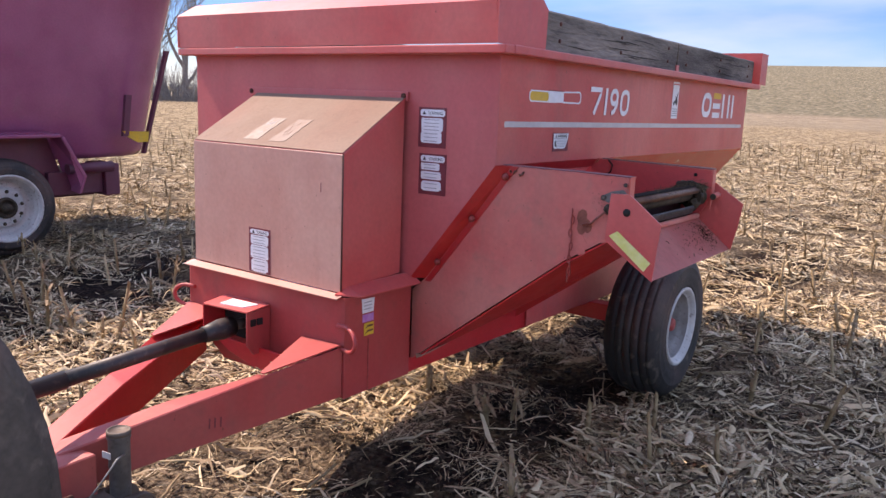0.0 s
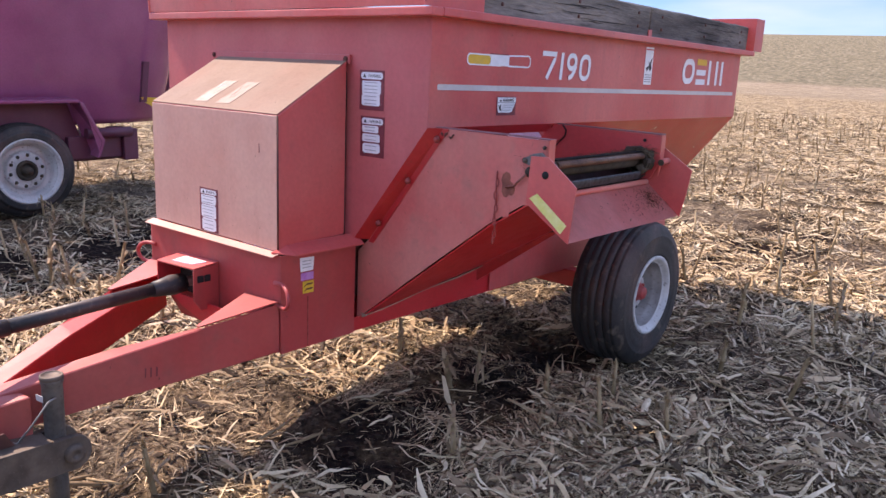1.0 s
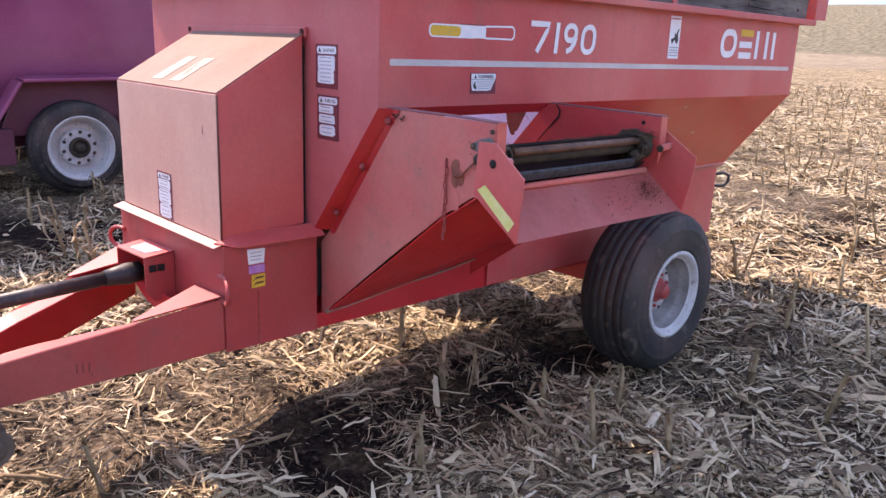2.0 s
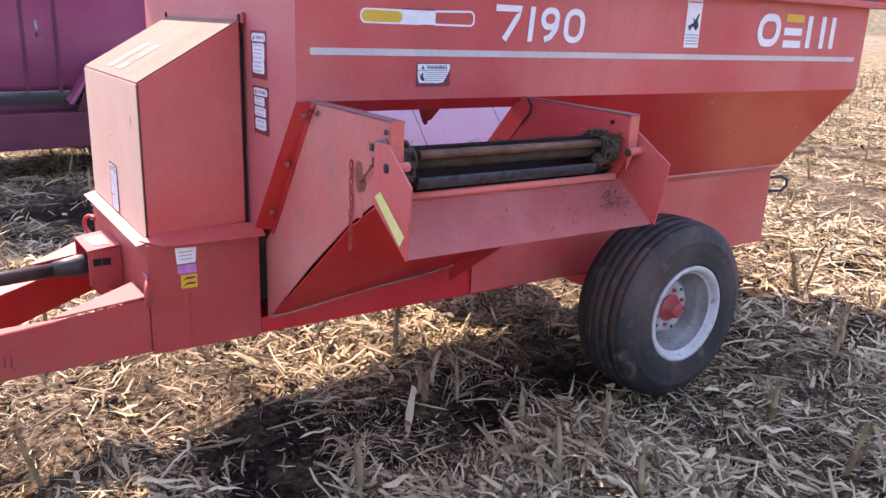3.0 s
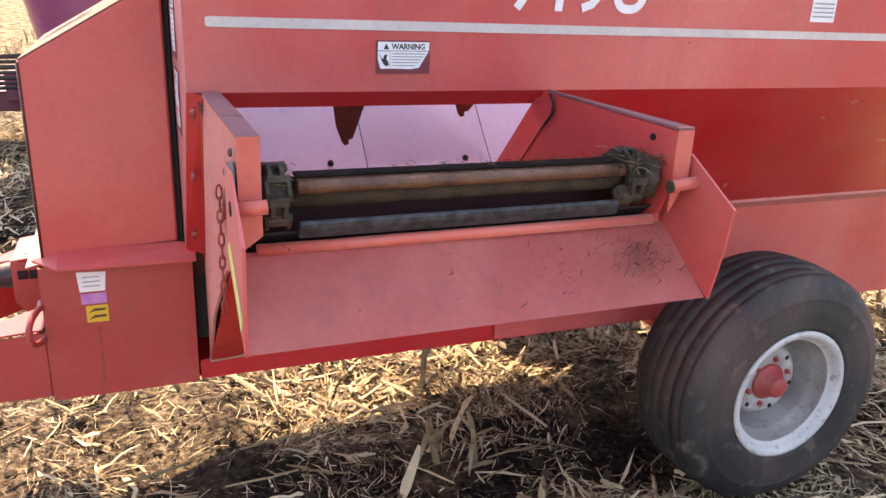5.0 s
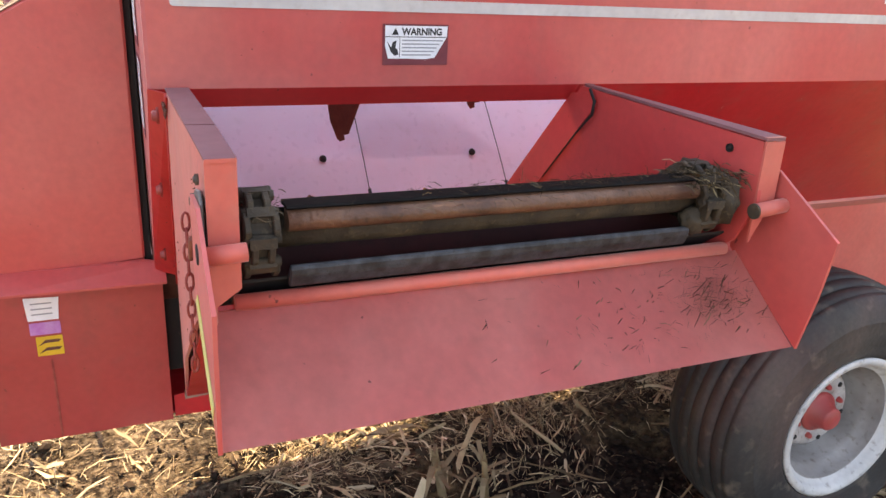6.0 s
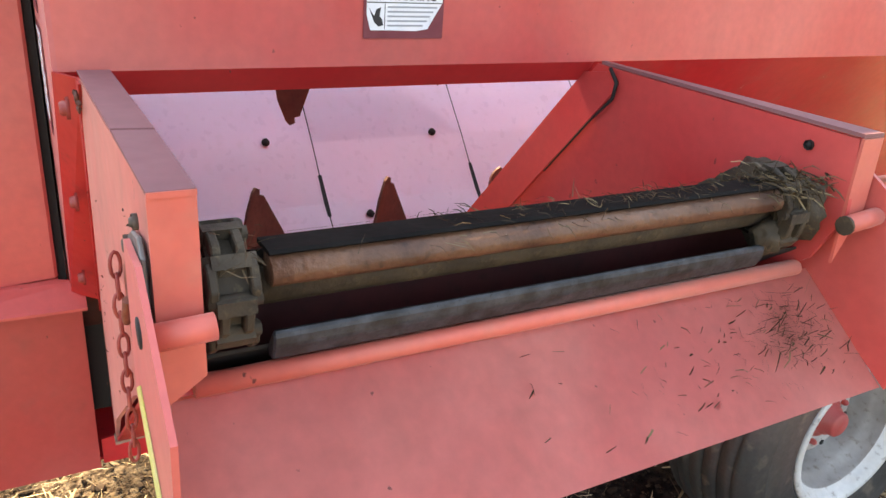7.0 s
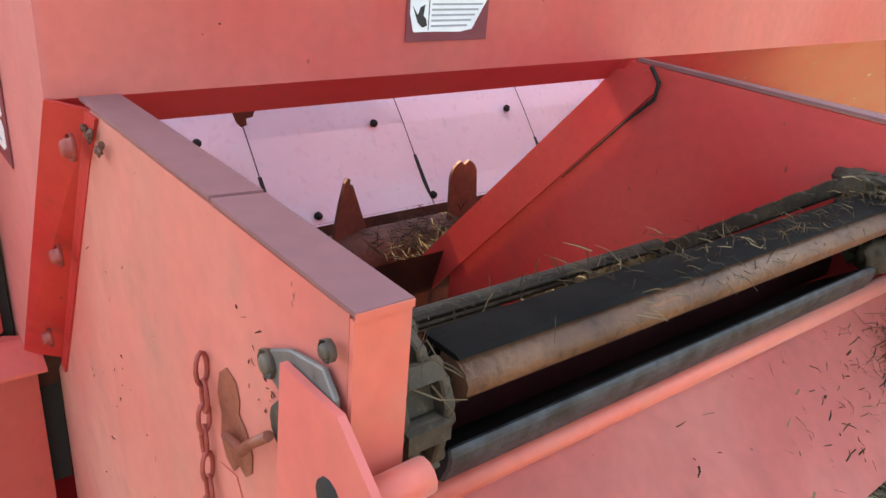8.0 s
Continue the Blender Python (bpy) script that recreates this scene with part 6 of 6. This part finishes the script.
strips("field_litter", 70000, (-10.5, -4.2, 0.6, 8.5), (0.10, 0.011), 0.045, 27, STRAW, "dry corn litter between the two wagons", segs=2)
strips("field_litter", 150000, (-16, 9, -2, 26), (0.14, 0.019), 0.05, 23, STRAW, "dry corn litter spread over the open field", segs=2)


def build_clods():
    """Crumbs and lumps of dark soil."""
    rng = np.random.RandomState(41)
    n = 26000
    x, y = rng.uniform(-4.0, 0.4, n), rng.uniform(0.9, 5.6, n)
    lx, ly = in_wagon(x, y)
    bare = (np.abs(lx - 0.45) < 0.75) & (ly > -0.4) & (ly < 3.0)
    keep = rng.uniform(0, 1, n) < np.where(bare, 1.0, 0.35)
    x, y = x[keep], y[keep]
    n = len(x)
    g = (1 + 5 ** 0.5) / 2
    ico = np.array([(-1, g, 0), (1, g, 0), (-1, -g, 0), (1, -g, 0), (0, -1, g), (0, 1, g), (0, -1, -g), (0, 1, -g), (g, 0, -1), (g, 0, 1), (-g, 0, -1), (-g, 0, 1)]) / 1.9
    tri = np.array([int(c, 16) for c in "0b5" "051" "017" "07a" "0ab" "159" "5b4" "ba2" "a76" "718" "394" "342" "326" "368" "389" "495" "24b" "62a" "867" "981"]).reshape(-1, 3)
    size = rng.gamma(1.3, 0.0030, n) + 0.0015
    v = ico[None] * rng.uniform(0.65, 1.3, (n, 12, 1)) * size[:, None, None] * rng.uniform(0.6, 1.3, (n, 1, 3)) * np.array([1, 1, 0.6])
    v = v + np.stack([x, y, gz(x, y) + clods(x, y) + size * 0.15], -1)[:, None]
    f = (tri[None] + np.arange(n)[:, None, None] * 12).reshape(-1, 3)
    me = bpy.data.meshes.new("soil_clods")
    me.from_pydata(v.reshape(-1, 3).tolist(), [], f.tolist())
    me.materials.append(CLOD)
    tagged(new("soil_clods", me), "loose dark brown crumbs and clods of soil", "soil clods", kind="stuff")


build_clods()


def build_stalks():
    rnd = random.Random(17)
    bm = B()
    for k in range(620):
        x, y = rnd.uniform(-5, 1.2), rnd.uniform(0.3, 7)
        a, ln = rnd.uniform(0, 6.28), rnd.uniform(0.05, 0.30)
        r = rnd.uniform(0.0025, 0.009)
        d = V(math.cos(a), math.sin(a), 0)
        pts = []
        tip = rnd.uniform(-0.12, 0.12) * ln
        for u in (-0.5, -0.12, 0.14, 0.18, 0.5):
            q = V(x, y, 0) + d * ln * u + V(rnd.uniform(-0.004, 0.004), rnd.uniform(-0.004, 0.004), 0)
            pts.append(V(q.x, q.y, float(gz(x, y)) + r + 0.012 + 0.02 * rnd.random() * 0.4 + tip * u))
        tube(bm, pts, [r * 0.8, r * 0.95, r * 0.95, r * 1.25, r * 0.8], 6)
    tagged(part("fallen_stalks", bm, STUB), "broken dry corn stalks lying on the soil", "corn stalks", kind="stuff")


build_stalks()


def stub_mesh(bm, p, h, r, lean, rnd, leaves=5, blades=None):
    """A cut stalk: knuckled stem with a torn top, sheath leaves and brace roots."""
    d = V(lean[0], lean[1], 1).normalized()
    p = Vector(p)
    e1 = d.orthogonal().normalized()
    e2 = d.cross(e1)
    kn = rnd.uniform(0.3, 0.6)
    rings = []
    for z, rr in ((-0.02, 1.2), (h * kn * 0.95, 0.95), (h * kn, 1.3), (h * kn * 1.06, 0.95), (h * 0.93, 0.9), (h, 1.0)):
        ring = []
        for k in range(7):
            a = 2 * math.pi * k / 7
            dz = rnd.uniform(-0.035, 0.040) if z == h else 0
            ring.append(bm.verts.new(p + d * (z + dz) + (e1 * math.cos(a) + e2 * math.sin(a) * 0.8) * r * rr))
        rings.append(ring)
    for a, c in zip(rings, rings[1:]):
        for k in range(7):
            bm.faces.new((a[k], a[(k + 1) % 7], c[(k + 1) % 7], c[k])).smooth = True
    bm.faces.new(rings[-2])
    for k in range(rnd.randint(leaves - 2, leaves + 2)):
        a = rnd.uniform(0, 6.28)
        o = V(math.cos(a), math.sin(a), 0)
        b0 = p + d * h * rnd.uniform(0.05, 0.95) + o * r * 0.9
        ln = rnd.uniform(0.04, 0.17)
        s = V(-o.y, o.x, 0) * rnd.uniform(0.003, 0.010)
        b1 = b0 + d * ln * 0.45 * rnd.uniform(0.2, 1) + o * ln * 0.18
        t1 = b1 + o * ln * 0.3 + V(0, 0, rnd.uniform(-0.02, 0.03))
        t2 = t1 + o * ln * 0.35 + V(0, 0, rnd.uniform(-0.08, 0.02))
        into = bm
        if blades is not None:
            into = B()
            blades.append(into)
        v = [into.verts.new(q) for q in (b0 - s, b0 + s, b1 + s, b1 - s, t1 + s * 0.9, t1 - s * 0.9, t2 + s * 0.2, t2 - s * 0.2)]
        into.faces.new(v[:4])
        into.faces.new((v[3], v[2], v[4], v[5]))
        into.faces.new((v[5], v[4], v[6], v[7]))


def build_stubs():
    rnd = random.Random(8)
    near = [(-1.794, 3.066, 0.15), (-1.874, 2.956, 0.12), (-1.419, 3.111, 0.14), (-1.183, 3.319, 0.16), (-2.072, 1.503, 0.20), (-5.359, 2.583, 0.2), (-1.066, 2.992, 0.2), (-2.319, 3.071, 0.17),
            (-1.389, 2.40, 0.18), (-0.93, 3.993, 0.14), (-0.827, 3.136, 0.17), (-0.555, 3.888, 0.2), (-1.724, 5.392, 0.22), (-5.494, 2.469, 0.2), (-4.953, 2.321, 0.22), (-4.83, 2.35, 0.19),
            (-4.604, 2.395, 0.2), (-4.298, 2.516, 0.22), (-4.853, 3.278, 0.2), (-5.353, 3.52, 0.17), (-5.758, 3.399, 0.2), (-0.791, 5.514, 0.22), (-0.663, 5.052, 0.25)]
    for x, y, h in near:
        h = h * (1.5 if x < -4 else 1.15)
        bm, blades = B(), []
        stub_mesh(bm, (0, 0, 0), h, rnd.uniform(0.009, 0.013), (rnd.uniform(-0.28, 0.28), rnd.uniform(-0.28, 0.28)), rnd, 11, blades)
        ob = part("corn_stub", bm, STUB)
        for leaf in blades:
            part("leaf", leaf, STRAW, ob)
        ob.location = (x, y, float(gz(x, y)))
        tagged(ob, "cut dry corn stalk stub standing in the soil", "corn stub", "standing corn stubs")
    bm = B()
    for row in range(-4, 40):
        y = 2.42 + 0.76 * row
        x = -22.0
        while x < 12:
            x += rnd.uniform(0.12, 0.3)
            if rnd.random() < 0.55 or (-3.1 < x < -1.2 and 1.0 < y < 5.2) or math.hypot(x, y) < 1.6 or (-1.4 < x < 0.9 and y < 4.2):
                continue
            yy = y + rnd.uniform(-0.05, 0.05)
            if math.hypot(x, yy) > 24:
                continue
            stub_mesh(bm, (x, yy, float(gz(x, yy))), rnd.uniform(0.10, 0.28), rnd.uniform(0.008, 0.012), (rnd.uniform(-0.25, 0.25), rnd.uniform(-0.25, 0.25)), rnd)
    tagged(part("corn_stubble", bm, STUB), "rows of cut corn stubble across the field", "corn stubble", kind="stuff")


build_stubs()


# ---- fodder on the conveyor ----
def fodder(name, m, n, spread, length, width, seed, label, mat=None):
    rng = random.Random(seed)
    bm = B()
    for k in range(n):
        p = V(*(max(-1.8 * q, min(1.8 * q, rng.gauss(0, q))) for q in spread[:2]), abs(rng.gauss(0, spread[2])))
        d = V(rng.uniform(-1, 1), rng.uniform(-1, 1), rng.uniform(-0.35, 0.35)).normalized()
        ln = rng.uniform(0.4, 1.0) * length
        s = d.orthogonal().normalized() * width * rng.uniform(0.4, 1)
        c = p + d * ln * 0.5 + V(0, 0, rng.uniform(-0.1, 0.15) * ln)
        e = p + d * ln + V(0, 0, rng.uniform(-0.35, 0.1) * ln)
        v = [bm.verts.new(m @ q) for q in (p - s, p + s, c + s, c - s, e + s * 0.4, e - s * 0.4)]
        bm.faces.new(v[:4])
        bm.faces.new((v[3], v[2], v[4], v[5]))
    ob = part(name, bm, mat or FODDER)
    ob.matrix_world = WAGON
    return tagged(ob, label, "fodder", kind="stuff")


fodder("fodder_clump", Matrix.Translation((1.208, 0.762, 1.288)), 620, (0.020, 0.030, 0.010), 0.030, 0.0011, 31, "damp brown fodder caught round the sprocket")
fodder("fodder_heap", Matrix.Translation((0.10, 1.02, 0.765)), 900, (0.06, 0.10, 0.025), 0.06, 0.0012, 32, "matted dark fodder lying on the auger trough", DAMP_FODDER)
fodder("loose_fodder", Matrix.Translation((1.12, 0.40, 1.253)), 120, (0.02, 0.10, 0.003), 0.035, 0.0008, 34, "loose fodder stems on the conveyor deck")
slide = plane((1.272, 0.62, 1.1135), (0, -1, 0.01), (0.77, 0, -0.64))
fodder("chaff_specks", slide, 80, (0.13, 0.036, 0.0015), 0.016, 0.0014, 33, "scattered chaff specks on the apron")
fodder("chaff_dust", plane((1.272, 0.72, 1.1125), (0, -1, 0.01), (0.77, 0, -0.64)), 110, (0.065, 0.034, 0.003), 0.018, 0.0008, 35, "thin patch of brown chaff on the apron")
fodder("slat_straw", Matrix.Translation((1.215, 0.53, 1.304)), 180, (0.012, 0.13, 0.002), 0.022, 0.0006, 36, "fodder stems caught on the top slat")
fodder("slat_straw", Matrix.Translation((1.238, 0.47, 1.292)), 45, (0.002, 0.15, 0.003), 0.024, 0.0006, 37, "straw bits caught on the slat edge", PALE_FODDER)
fodder("drawbar_straw", Matrix.Translation((0.275, -0.47, 0.652)), 260, (0.022, 0.055, 0.008), 0.04, 0.0022, 38, "dry straw lying on the drawbar arm", STRAW)


def build_mud():
    rnd = random.Random(51)
    for c, size in (((1.200, 0.800, 1.262), (0.046, 0.026, 0.040)), ((1.170, 0.785, 1.297), (0.040, 0.024, 0.014)), ((1.215, 0.752, 1.232), (0.020, 0.022, 0.022))):
        bm = B()
        bmesh.ops.create_icosphere(bm, subdivisions=3, radius=1.0)
        for v in bm.verts:
            q = v.co * 3.1
            k = 1 + 0.22 * math.sin(q.x * 1.9 + q.y) * math.sin(q.y * 2.3 + q.z * 1.3) + rnd.uniform(-0.05, 0.05)
            v.co = Vector(c) + Vector((v.co.x * size[0], v.co.y * size[1], v.co.z * size[2])) * k
        for f in bm.faces:
            f.smooth = True
        part("caked_mud", bm, MUDDY, wagon, "dark mud and fodder caked on the chain")
    for k in range(9):
        bm = B()
        bmesh.ops.create_icosphere(bm, subdivisions=2, radius=1.0)
        c = Vector((0.834 + 0.006 * k + rnd.uniform(-0.004, 0.004), 0.019, 1.356 - 0.0010 * k + rnd.uniform(-0.007, 0.006)))
        q = rnd.uniform(0.0025, 0.0048)
        for v in bm.verts:
            v.co = c + Vector((v.co.x, v.co.y * 0.6, v.co.z)) * q * rnd.uniform(0.65, 1.3)
        part("mud_crumb", bm, RUST, wagon)


build_mud()
fodder("mud_specks", plane((1.165, 0.0305, 1.275), (1, 0, 0), (0, 0, 1)), 45, (0.026, 0.020, 0.0005), 0.006, 0.0012, 39, "dark mud specks round the latch", MUDDY)
fodder("fodder_tuft", plane((1.262, 0.775, 1.119), (0, -1, 0.01), (0.77, 0, -0.64)), 170, (0.035, 0.025, 0.006), 0.036, 0.0009, 40, "tangled brown fodder lying on the apron")
fodder("chain_straw", Matrix.Translation((1.215, 0.112, 1.288)), 46, (0.012, 0.016, 0.012), 0.034, 0.0007, 42, "straw bits stuck to the muddy chain", PALE_FODDER)
fodder("rust_specks", plane((0.7835, 0.9, 1.50), (0, 1, 0), (0, 0, 1)), 34, (0.55, 0.11, 0.0004), 0.003, 0.0011, 43, "small rust chips in the side wall paint", RUST)
fodder("rust_specks", plane((0.80, 0.0232, 1.08), (1, 0.021, 0), (0, 0, 1)), 26, (0.12, 0.09, 0.0004), 0.006, 0.0010, 44, "small rust chips in the conveyor plate paint", RUST)
fodder("rust_specks", plane((0.05, -0.3381, 1.10), (1, 0, 0), (0, 0, 1)), 40, (0.15, 0.14, 0.0004), 0.006, 0.0010, 45, "small rust chips in the drive cover paint", RUST)
